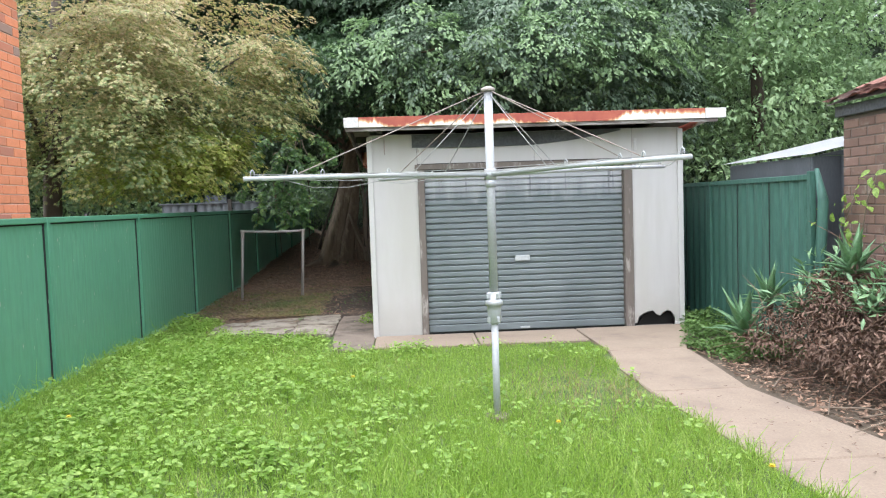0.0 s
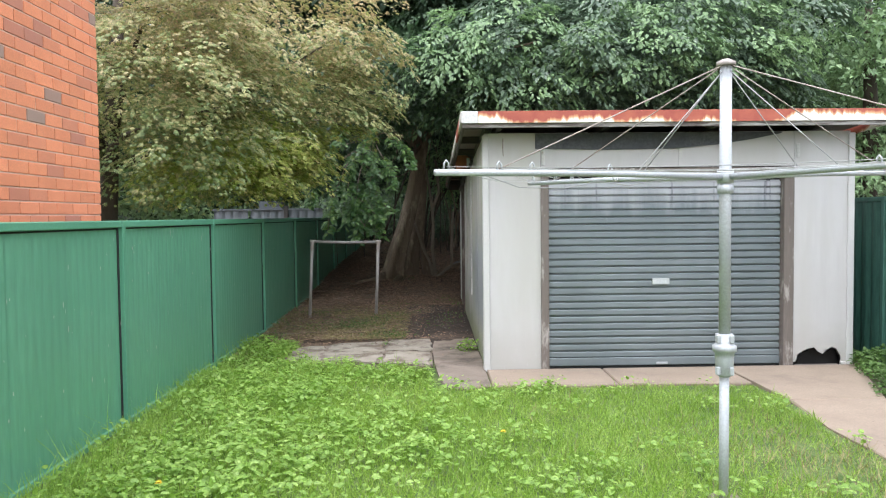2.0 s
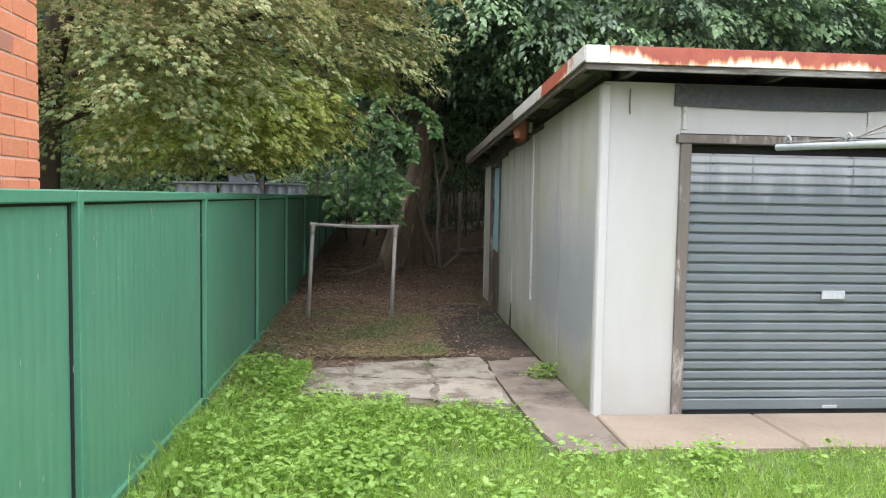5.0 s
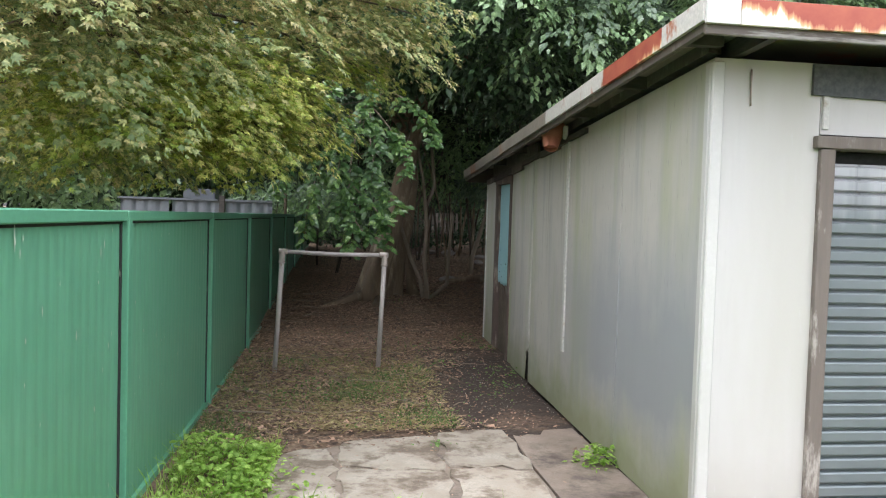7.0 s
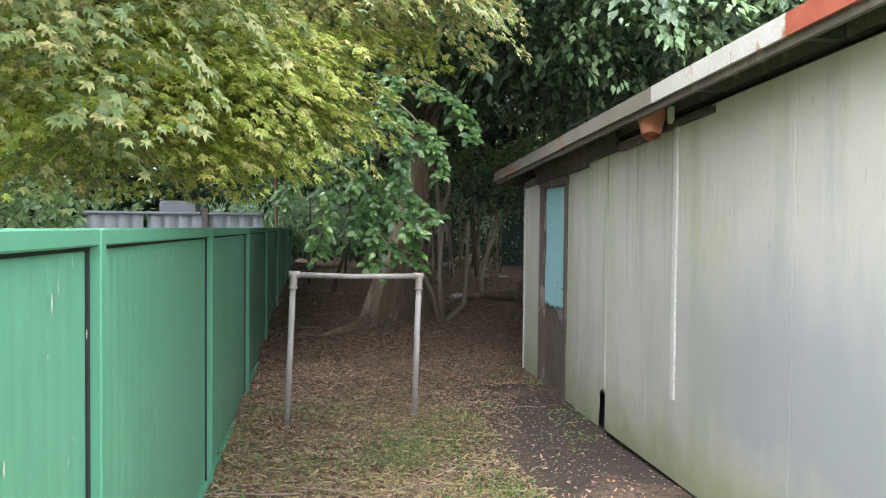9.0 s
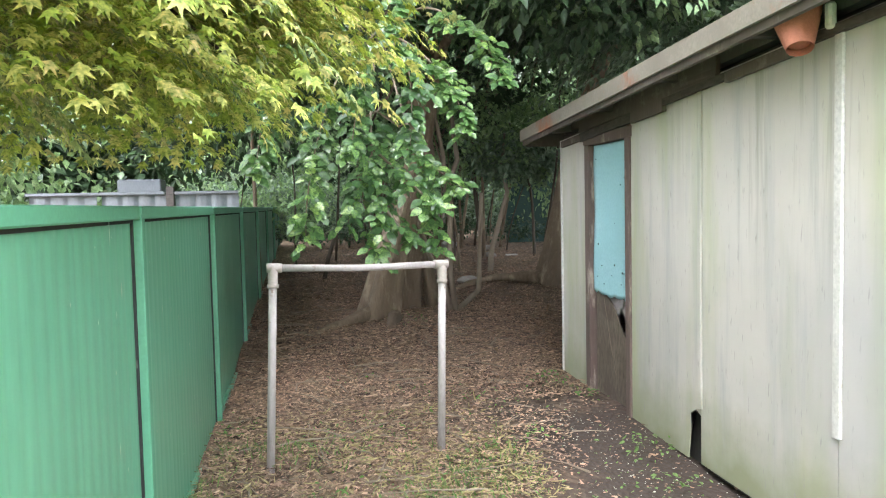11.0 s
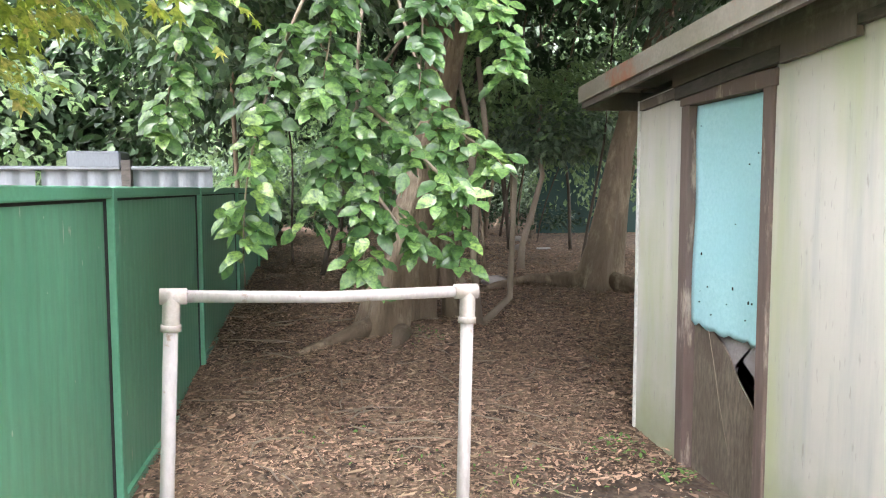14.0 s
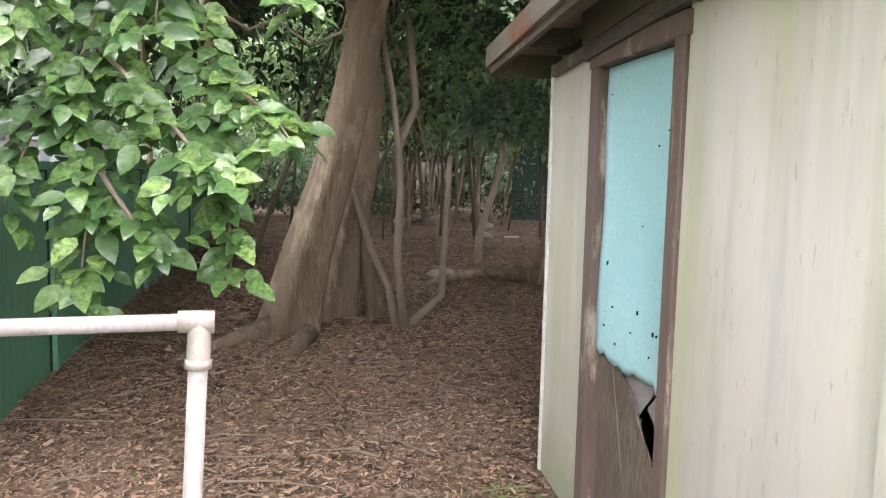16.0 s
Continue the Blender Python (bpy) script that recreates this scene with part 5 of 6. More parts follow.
# tree behind the shed
tree_b = thing("tree", (1.25, 20.0, 0.4), "leaning smooth trunked tree behind the shed with dense grey green leaves", "tree")
trunk_of("trunk", [(1.30, 20.0, 0.1), (1.32, 20.0, 0.5), (1.40, 20.0, 0.9), (1.48, 20.0, 1.4), (1.58, 20.0, 2.0), (1.80, 20.0, 2.8), (2.05, 19.8, 3.6), (2.5, 19.4, 5.5), (2.8, 19.0, 8.0)], [0.36, 0.24, 0.20, 0.17, 0.14, 0.125, 0.11, 0.09, 0.05], "bark", tree_b)
piped("root", [(1.15, 20.0, 0.50), (0.6, 20.4, 0.47), (0.1, 20.1, 0.44), (-0.3, 19.7, 0.36)], [0.12, 0.06, 0.045, 0.02], "bark", tree_b, "bare surface root")
piped("root", [(1.45, 19.9, 0.5), (1.75, 19.6, 0.42), (2.1, 19.5, 0.36)], [0.12, 0.07, 0.03], "bark", tree_b)
limbs("limb", (2.1, 19.8, 3.7), [(1.0, 16.0, 4.6), (3.5, 15.6, 5.0), (2.4, 14.8, 4.0), (5.0, 16.5, 6.0)], 0.09, "bark", tree_b)
sprays("crown", [(1.4, 14.9, 4.3, 1.5, 1.0, 0.8), (3.2, 15.4, 4.7, 1.9, 1.3, 1.1), (1.4, 16.8, 5.4, 2.2, 1.5, 1.1), (4.6, 16.4, 3.7, 1.5, 1.5, 1.3), (2.0, 16.2, 3.5, 1.5, 1.1, 0.8), (5.2, 15.6, 5.2, 1.2, 1.0, 1.0)],
       1300, 50, 0.75, 0.105, SIMPLE, "canopy", tree_b, "drooping grey green leaves", shell=0.6, droop=0.5, fan=0.36)
# light leaves; the blobs at left were added pale for backlit glare
sprays("crown", [(2.7, 14.3, 4.3, 1.0, 0.8, 0.5), (0.6, 14.5, 4.6, 0.8, 0.6, 0.5), (4.4, 14.9, 4.4, 1.0, 0.8, 0.7), (0.2, 14.9, 3.9, 0.9, 0.6, 0.45), (1.0, 14.4, 3.7, 0.8, 0.4, 0.35), (3.6, 14.6, 5.0, 0.9, 0.5, 0.4), (-0.2, 14.4, 4.2, 0.6, 0.5, 0.4)],
       380, 34, 0.6, 0.10, SIMPLE, "bright", tree_b, "light green leaves, some kept pale for glare", shell=0.6, droop=0.6, fan=0.34, away=(0, -0.5, 0))

# tree beyond the right fence
tree_c = thing("tree", (8.5, 17, 0), "light green tree beyond the corrugated fence", "tree")
trunk_of("trunk", [(8.5, 17.5, 0), (8.4, 17.4, 1.5), (8.2, 17.2, 3.5), (8.0, 17.0, 6.0)], [0.25, 0.18, 0.14, 0.05], "bark_dark", tree_c)
crown("crown", [(7.0, 16.4, 3.6, 2.2, 2.0, 1.7), (9.8, 17.5, 4.4, 2.6, 2.4, 2.0), (8.0, 18.0, 6.0, 3.0, 2.6, 2.0), (6.6, 15.8, 1.8, 1.8, 1.2, 1.2), (11.5, 16.5, 5.4, 2.6, 2.5, 2.2)], 30000, 0.14, SIMPLE, "bright", tree_c, clump=44, droop=0.6, spread=0.34, shell=0.75, flat=0.25)

# maple of the neighbour
maple = thing("maple_tree", (-5.2, 13.2, 0), "neighbour's maple turning yellow and reaching over the green fence", "tree")
trunk_of("trunk", [(-5.4, 13.6, -0.1), (-5.35, 13.5, 1.0), (-5.2, 13.3, 2.2), (-5.0, 13.1, 3.6), (-4.7, 12.8, 5.5)], [0.22, 0.16, 0.14, 0.11, 0.05], "bark_dark", maple)
limbs("limb", (-5.2, 13.3, 2.3), [(-3.0, 11.2, 2.9), (-2.8, 12.8, 2.6), (-4.5, 10.6, 3.2), (-2.0, 12.6, 3.9), (-3.4, 10.8, 4.6), (-6.5, 11.2, 3.5)], 0.06, "bark_dark", maple)
sprays("crown", [(-3.9, 12.1, 2.75, 1.35, 1.7, 0.75), (-4.4, 12.3, 3.6, 1.7, 1.8, 1.0), (-2.7, 12.9, 3.3, 1.15, 0.8, 0.6), (-4.5, 11.8, 4.6, 1.8, 1.6, 0.9), (-2.8, 12.5, 4.4, 1.3, 1.0, 0.7), (-3.4, 10.9, 3.6, 0.9, 0.8, 0.8)],
       780, 84, 0.85, 0.062, MAPLE, "maple", maple, "green, yellow and rusty lobed leaves", shell=0.5, droop=0.45, floor=1.78)
sprays("crown", [(-3.3, 12.3, 2.35, 0.75, 1.1, 0.35), (-2.75, 12.7, 2.6, 0.5, 0.7, 0.3), (-3.1, 12.6, 2.5, 0.5, 0.8, 0.35)], 330, 56, 0.62, 0.060, MAPLE, "maple_low", maple, "yellow green lobed leaves", shell=0.5, droop=0.4, floor=1.80)
sprays("crown", [(-1.9, 12.9, 3.35, 0.55, 0.4, 0.25), (-1.8, 12.7, 4.0, 0.6, 0.5, 0.3)], 80, 46, 0.6, 0.060, MAPLE, "maple", maple, shell=0.2, droop=0.6, away=(0.6, -0.1, 0))
for tip_at, bend in (((-1.95, 12.55, 2.25), 0.25), ((-2.35, 12.3, 2.0), 0.2), ((-1.5, 12.9, 2.75), 0.3), ((-0.95, 12.9, 3.25), 0.3), ((-2.9, 11.7, 2.35), 0.2), ((-2.4, 13.0, 2.2), 0.25)):
    a_, b_ = Vector((-4.2, 12.6, 3.0)), Vector(tip_at)
    piped("branch", [a_.lerp(b_, f) + Vector((0, 0, bend * math.sin(math.pi * f))) for f in np.linspace(0, 1, 7)], [0.022 - 0.0030 * k for k in range(7)], "bark_dark", maple, n=6)
    c_ = a_.lerp(b_, 0.84)
    sprays("spray", [(c_.x, c_.y, c_.z + 0.05, 0.22, 0.16, 0.07)], 11, 30, 0.46, 0.058, MAPLE, "maple_low" if tip_at[2] < 3 else "maple", maple, shell=0.1, droop=0.35, away=(0.9, -0.1, 0), floor=1.82, kind="stuff")

# dark trees behind everything
back = thing("woodland", (0, 26, 0.6), "dense dark trees behind the yard", "trees")
# first blob is set high to shade the grey fence
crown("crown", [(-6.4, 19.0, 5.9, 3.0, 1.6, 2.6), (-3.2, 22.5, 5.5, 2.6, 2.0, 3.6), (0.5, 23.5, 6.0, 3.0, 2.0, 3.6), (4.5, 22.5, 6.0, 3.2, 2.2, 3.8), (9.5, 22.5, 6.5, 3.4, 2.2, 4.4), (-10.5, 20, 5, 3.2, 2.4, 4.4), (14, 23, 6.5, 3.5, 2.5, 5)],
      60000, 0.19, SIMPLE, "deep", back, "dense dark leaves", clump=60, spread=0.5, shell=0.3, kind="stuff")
crown("undergrowth", [(0.2, 26.5, 3.4, 2.4, 1.5, 1.5), (3.5, 26.0, 3.0, 2.0, 1.5, 1.8), (-2.8, 25.5, 2.6, 1.6, 1.5, 1.6), (1.4, 22.3, 2.7, 0.9, 0.8, 0.6), (2.6, 23.6, 2.8, 1.2, 1.0, 0.7), (0.2, 24.0, 3.4, 1.4, 1.0, 0.8)],
      11000, 0.13, SIMPLE, "bright", back, "grey green leaves between the stems", clump=18, spread=0.28, kind="stuff")
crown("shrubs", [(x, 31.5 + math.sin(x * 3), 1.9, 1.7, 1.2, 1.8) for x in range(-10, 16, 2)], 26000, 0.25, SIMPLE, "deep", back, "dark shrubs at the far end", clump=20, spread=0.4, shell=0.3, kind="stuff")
# leaf layer above the view, added only to darken what lies below
crown("high_canopy", [(-3.5, 20.0, 7.6, 3.2, 3.2, 1.3), (1.0, 20.5, 8.0, 3.4, 3.0, 1.4), (5.0, 20.0, 8.0, 3.2, 3.0, 1.4), (-1.0, 16.8, 6.3, 2.0, 1.2, 0.5), (-1.2, 18.4, 7.0, 3.0, 2.2, 0.9), (-1.0, 22.5, 7.6, 4.0, 2.0, 1.0), (0.5, 26.5, 6.5, 4.5, 2.2, 0.9)], 46000, 0.24, SIMPLE, "deep", back, "unseen leaf cover added overhead to shade the wooded end", clump=40, spread=0.5, shell=0.4, kind="stuff")
crown("undergrowth", [(x + 0.4 * math.sin(x * 7), 28 + 1.2 * math.sin(x * 5), 1.7, 0.9, 0.9, 0.9) for x in (-4.4, -3.2, -2.2, -1.2, -0.2, 2.8, 4.0, 5.2, 6.4)], 12000, 0.15, SIMPLE, "canopy", back, "low green undergrowth", clump=18, spread=0.25, shell=0.3, kind="stuff")
# dark leaves added over rising ground that would be too bright
crown("low_brush", [(x, 26.2 + 0.8 * math.sin(x * 5), 0.85, 0.8, 0.7, 0.45) for x in (-2.6, -1.7, -0.9, -0.1, 0.7, 1.5, 2.2)], 9000, 0.10, SIMPLE, "deep", back, "dark leaves added to cover the bright far ground", clump=18, spread=0.2, shell=0.3, kind="stuff")
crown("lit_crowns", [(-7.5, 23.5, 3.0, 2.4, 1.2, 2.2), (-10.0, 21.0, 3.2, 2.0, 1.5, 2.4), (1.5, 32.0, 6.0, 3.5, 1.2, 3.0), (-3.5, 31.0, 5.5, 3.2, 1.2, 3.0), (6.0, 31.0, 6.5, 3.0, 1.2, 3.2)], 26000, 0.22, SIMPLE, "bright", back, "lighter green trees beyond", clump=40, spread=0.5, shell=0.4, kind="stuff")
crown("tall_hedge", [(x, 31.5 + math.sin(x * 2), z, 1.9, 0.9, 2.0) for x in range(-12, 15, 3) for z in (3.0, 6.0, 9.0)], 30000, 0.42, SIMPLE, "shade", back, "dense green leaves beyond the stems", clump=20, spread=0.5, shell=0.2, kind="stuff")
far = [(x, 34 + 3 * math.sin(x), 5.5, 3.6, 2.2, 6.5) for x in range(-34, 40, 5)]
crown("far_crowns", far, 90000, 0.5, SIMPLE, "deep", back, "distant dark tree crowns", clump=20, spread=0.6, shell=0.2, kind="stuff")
stems = [(-2.3, 22.5), (-1.6, 23.6), (-1.9, 21.2), (-0.9, 22.8), (-0.5, 24.5), (0.0, 22.2), (-0.25, 23.4), (0.3, 25.2), (0.75, 26.0), (1.9, 24.6), (2.5, 26.5), (3.1, 23.5), (-3.4, 24.0), (1.3, 27.5), (-1.2, 26), (3.9, 25.5), (0.6, 23.9), (-0.7, 21.5), (-2.8, 20.6)]
stems += [(x, y) for x, y in zip(rng.uniform(-0.8, 2.2, 34), rng.uniform(21.5, 26.5, 34))]
for x, y in stems:
    h, lean, z = rng.uniform(3.0, 6.0), rng.normal(0, 0.9, 2), float(level(x, y)) - 0.05
    r, sway, turn_ = rng.uniform(0.010, 0.036), rng.uniform(0.06, 0.22), rng.uniform(3, 7)
    pts = [(x + lean[0] * f ** 1.4 + sway * math.sin(turn_ * f + x * 3) * f, y + lean[1] * f, z + h * f) for f in np.linspace(0, 1, 11)]
    piped("stem", pts, [r * (1 - 0.6 * i / 10) for i in range(11)], "bark" if rng.random() < 0.3 else "bark_dark", back, n=7)
sap = thing("sapling", (0.8, 21.5, 0.45), "thin bent bare sapling growing from leaf litter", "tree")
piped("stem", [(0.78, 21.5, 0.40), (0.80, 21.5, 0.8), (0.95, 21.5, 1.30), (1.08, 21.5, 1.75), (1.0, 21.5, 2.15), (1.05, 21.5, 2.7)], [0.055, 0.045, 0.042, 0.036, 0.03, 0.02], "twig", sap, n=8)
crown("leaf_tuft", [(1.3, 21.5, 2.35, 0.9, 0.7, 0.35)], 1500, 0.12, BROAD, "canopy", sap, clump=14, spread=0.16, kind="stuff")

sprays("understorey", [(0.2, 22.3, 2.9, 0.9, 0.7, 0.6), (1.5, 21.8, 2.5, 0.8, 0.6, 0.5), (0.9, 20.9, 3.2, 1.0, 0.6, 0.5), (-0.3, 24.0, 2.9, 1.2, 0.8, 0.8), (2.2, 23.5, 2.8, 1.0, 0.8, 0.7)],
       190, 34, 0.6, 0.10, SIMPLE, "bright", back, "mid green leaves among the stems", droop=0.5, kind="stuff")

# timber pickets and dark fence at the far end
end_fence = thing("fence", (3.2, 26.0, 0.7), "dark teal metal fence at the wooded end", "fence")
for k in range(5):
    boxed("panel", (2.3 + k * 1.2, 26.0, 0.4, 3.48 + k * 1.2, 26.03, 2.15), "dark_teal", end_fence, bevel=0)
pickets = thing("picket_fence", (0.7, 30, 0.8), "weathered timber picket fence in the distance", "fence")
for k in range(18):
    boxed("picket", (-0.4 + k * 0.125, 30.0, 0.6, -0.32 + k * 0.125, 30.02, 1.75), "jamb", pickets, bevel=0)
boxed("rail", (-0.45, 30.024, 1.45, 1.85, 30.06, 1.53), "jamb", pickets)

# ---- buildings beside the yard ----
house = thing("brick_building", (-5.5, 4, 0), "neighbour's orange brick building with pale joints behind the green fence", "building")
HX, HY = -3.153, 8.17
wall = boxed("wall", (-7.5, -6, -0.1, HX - 0.006, HY - 0.006, 3.62), "mortar", house, "orange brick wall", bevel=0)
brick_shapes = []
for length, depth in ((0.230, 0.05), (0.110, 0.05)):
    bm = bmesh.new()
    box(bm, -depth, 0, 0, 0, length, 0.076, bevel=0.003)
    ob = part("brick", bm, "brick")
    brick_shapes.append(ob.data)
    bpy.data.objects.remove(ob)
for me in brick_shapes:
    if not me.materials:
        me.materials.append(M["brick"])
WORLD_AT[wall] = Vector()
for row in range(14, 42):
    z = row * 0.086
    y = HY - (0.0 if row % 2 else 0.12)
    if row % 2 == 0:
        again("brick", brick_shapes[1], wall, (HX, HY - 0.110, z))
    k = 0
    while y - 0.24 * (k + 1) > 6.45:
        again("brick", brick_shapes[0], wall, (HX + rng.normal(0, 0.0008), y - 0.24 * k - 0.230, z))
        k += 1
boxed("eave", (-7.6, -6.1, 3.624, HX + 0.02, HY + 0.03, 3.86), "eave_green", house, "pale green sheet eave", bevel=0.01)
barn = thing("brick_outbuilding", (6, 4, 0), "old brown brick outbuilding with a terracotta tile roof and creeper", "building")
BX, BY = 4.47, 7.60
bwall = boxed("wall", (BX + 0.006, -6, -0.1, 9, BY - 0.006, 2.26), "mortar_old", barn, "old brown brick wall", bevel=0)
bm = bmesh.new()
box(bm, 0, 0, 0, 0.05, 0.230, 0.078, bevel=0.006)
ob = part("brick", bm, "brick_old")
old_brick = ob.data
bpy.data.objects.remove(ob)
if not old_brick.materials:
    old_brick.materials.append(M["brick_old"])
for row in range(0, 26):
    y = BY - 0.235 - (0.0 if row % 2 else 0.12)
    while y > 5.6:
        again("brick", old_brick, bwall, (BX + rng.normal(0, 0.002), y, row * 0.086))
        y -= 0.241
    if row % 2 == 0:
        b2 = again("brick", old_brick, bwall, (BX, BY - 0.112, row * 0.086))
        b2.scale = (1, 0.47, 1)
boxed("fascia", (BX - 0.05, -6, 2.264, BX + 0.1, BY + 0.05, 2.36), "board", barn, "dark fascia board")
tile_mesh = bmesh.new()
prof = [(0.0, 0.0), (0.05, 0.025), (0.10, 0.03), (0.15, 0.012), (0.20, 0.0), (0.25, 0.012), (0.30, 0.02)]
a = [tile_mesh.verts.new((0, y, z + 0.012)) for y, z in prof]
b = [tile_mesh.verts.new((0.36, y, z)) for y, z in prof]
for i in range(len(a) - 1):
    tile_mesh.faces.new((a[i], a[i + 1], b[i + 1], b[i]))
bmesh.ops.solidify(tile_mesh, geom=tile_mesh.faces[:], thickness=0.014)
ob = part("roof_tile", tile_mesh, "tile")
tile_me = ob.data
bpy.data.objects.remove(ob)
if not tile_me.materials:
    tile_me.materials.append(M["tile"])
bm = bmesh.new()
for p in ((BX - 0.13, -6, 2.372), (BX - 0.13, BY + 0.08, 2.372), (7.5, BY + 0.08, 3.6), (7.5, -6, 3.6)):
    bm.verts.new(p)
bm.faces.new(list(bm.verts))
roof = part("roof", bm, "mortar_old", barn, "terracotta tiled roof")
WORLD_AT[roof] = Vector()
slope = math.atan2(3.6 - 2.372, 7.5 - BX + 0.13)
for r_ in range(7):
    for c_ in range(12):
        t_ = again("roof_tile", tile_me, roof, (BX - 0.15 + r_ * 0.33 * math.cos(slope), BY - 0.22 - c_ * 0.30, 2.385 + r_ * 0.33 * math.sin(slope)))
        t_.rotation_euler = (0, -slope, 0)
creeper = thing("creeper", (BX - 0.05, 7.4, 0.4), "green leafy creeper climbing the old brick corner", "creeper")
vines = [[(4.42, 7.5, 0.3), (4.43, 7.45, 0.9), (4.42, 7.5, 1.3), (4.43, 7.3, 1.62)], [(4.41, 7.2, 0.4), (4.43, 7.3, 1.0), (4.42, 7.15, 1.5), (4.43, 7.0, 1.75)], [(4.38, 7.62, 0.4), (4.34, 7.66, 0.9), (4.33, 7.68, 1.45)]]
at = []
for v in vines:
    piped("vine", v, 0.006, "twig", creeper, n=5)
    P = [Vector(p) for p in v]
    for a, b in zip(P, P[1:]):
        for _ in range(9):
            at.append(tuple(a.lerp(b, rng.random()) + Vector((-abs(rng.normal(0, 0.05)), rng.normal(0, 0.07), rng.normal(0, 0.06)))))
at = np.array(at)
scattered("leaf_mass", BROAD, at, rng.normal(0, 0.6, at.shape) + (-0.2, -0.3, -0.4), rng.normal(0, 0.4, at.shape) + (-0.8, -0.3, 0.4), 0.085 * rng.uniform(0.6, 1.3, len(at)), "clover", creeper, kind="stuff", smooth=True)

# ---- aloes and brush ----


def aloe_plant(x, y, z, size, n=19):
    t = thing("aloe_plant", (x, y, z), "spiky green aloe rosette on a short stalk beside the path", "plant", "aloes by the fence")
    piped("stalk", [(x, y, z - 0.05), (x + 0.02, y, z + size * 0.35)], [0.03, 0.035], "dead", t, n=7)
    for k in range(n):
        a = k * 2.4
        pitch = radians(12 + 68 * (k / n)) if k < n else 1.2
        lean = radians(rng.uniform(15, 80)) * (1 - 0.5 * k / n)
        d = Vector((math.cos(a) * math.cos(pitch), math.sin(a) * math.cos(pitch), math.sin(pitch)))
        L = size * rng.uniform(0.75, 1.1)
        s = Vector((-math.sin(a), math.cos(a), 0))
        nrm = d.cross(s)
        bm = bmesh.new()
        base = Vector((x, y, z + size * (0.25 + 0.15 * k / n)))
        rows = []
        for i in range(6):
            f = i / 5
            c = base + d * L * f - Vector((0, 0, L * 0.25 * f * f * math.cos(pitch)))
            w = 0.036 * size * 3.4 * (1 - f) ** 0.7 * (0.8 + 0.4 * math.sin(math.pi * min(1, f * 1.5)))
            rows.append([bm.verts.new(c - s * w), bm.verts.new(c - nrm * w * -0.35), bm.verts.new(c + s * w), bm.verts.new(c - nrm * w * 0.25)])
        for p, q in zip(rows, rows[1:]):
            for i in range(4):
                bm.faces.new((p[i], p[(i + 1) % 4], q[(i + 1) % 4], q[i]))
        part("leaf", bm, "aloe", t, smooth=True)


for x, y, z, s in ((3.72, 8.05, 0.08, 0.50), (4.0, 8.1, 0.40, 0.40), (4.05, 6.75, 0.80, 0.42), (3.98, 6.4, 0.55, 0.30), (4.1, 6.1, 0.75, 0.40), (3.9, 7.35, 0.42, 0.26)):
    aloe_plant(x, y, z, s)
brush = thing("brush_pile", (4.0, 6.7, 0), "heap of dead brown twigs and foliage under green shoots", "brush pile", kind="")
heap = [(3.85, 7.2, 0.25, 0.42, 0.55, 0.42), (4.0, 6.5, 0.35, 0.50, 0.6, 0.55), (4.2, 5.9, 0.3, 0.6, 0.6, 0.5), (4.15, 7.0, 0.7, 0.3, 0.4, 0.3)]
crown("dead_leaves", heap, 15000, 0.06, NARROW, "dead", brush, "dead brown foliage", clump=12, spread=0.07, droop=0.6, shell=0.55)
bm = bmesh.new()
for _ in range(420):
    hx, hy, hz, ax_, ay_, az_ = heap[rng.integers(0, 4)]
    u = unit(rng.normal(size=(1, 3)))[0]
    p = Vector((hx + u[0] * ax_ * 0.95, hy + u[1] * ay_ * 0.95, max(0.03, hz + u[2] * az_ * 0.95)))
    q = p + Vector(rng.normal(0, 0.16, 3)) + Vector((-0.04, 0, -0.08))
    q.z = max(q.z, 0.03)
    tube(bm, [p, p.lerp(q, 0.5) + Vector(rng.normal(0, 0.03, 3)), q], [0.0045, 0.004, 0.002], 3, close=False)
part("twig_tangle", bm, "dead", brush, "tangled dead twigs", kind="stuff")
crown("green_shoots", [(4.1, 6.9, 0.9, 0.35, 0.5, 0.2), (4.0, 7.3, 0.65, 0.3, 0.3, 0.12), (4.25, 6.2, 0.85, 0.35, 0.4, 0.2)], 520, 0.12, NARROW, "aloe", brush, clump=14, spread=0.09, droop=-0.3, kind="stuff")
bm = bmesh.new()
for x0, y0, dx, dy in ((3.35, 6.0, 0.5, -0.3), (3.6, 6.3, -0.3, -0.5), (3.5, 5.7, 0.5, 0.1), (3.3, 6.6, 0.3, 0.4), (3.75, 5.6, -0.5, -0.2)):
    tube(bm, [(x0, y0, 0.03), (x0 + dx * 0.5, y0 + dy * 0.5, 0.05), (x0 + dx, y0 + dy, 0.03)], [0.007, 0.006, 0.003], 5)
part("stray_sticks", bm, "twig", brush, kind="stuff")


# ---- grass, weeds and litter ----
def on_ground(n, x0, x1, y0, y1):
    x, y = rng.uniform(x0, x1, n), rng.uniform(y0, y1, n)
    return x, y, level(x, y)


def patch(x, y, s=1.0, seed=0.0):
    return 0.5 + 0.25 * np.sin(x * 2.1 * s + 1.3 * np.sin(y * 1.7 * s + seed)) + 0.25 * np.sin(y * 2.6 * s + 1.7 * np.sin(x * 1.9 * s + seed * 2))


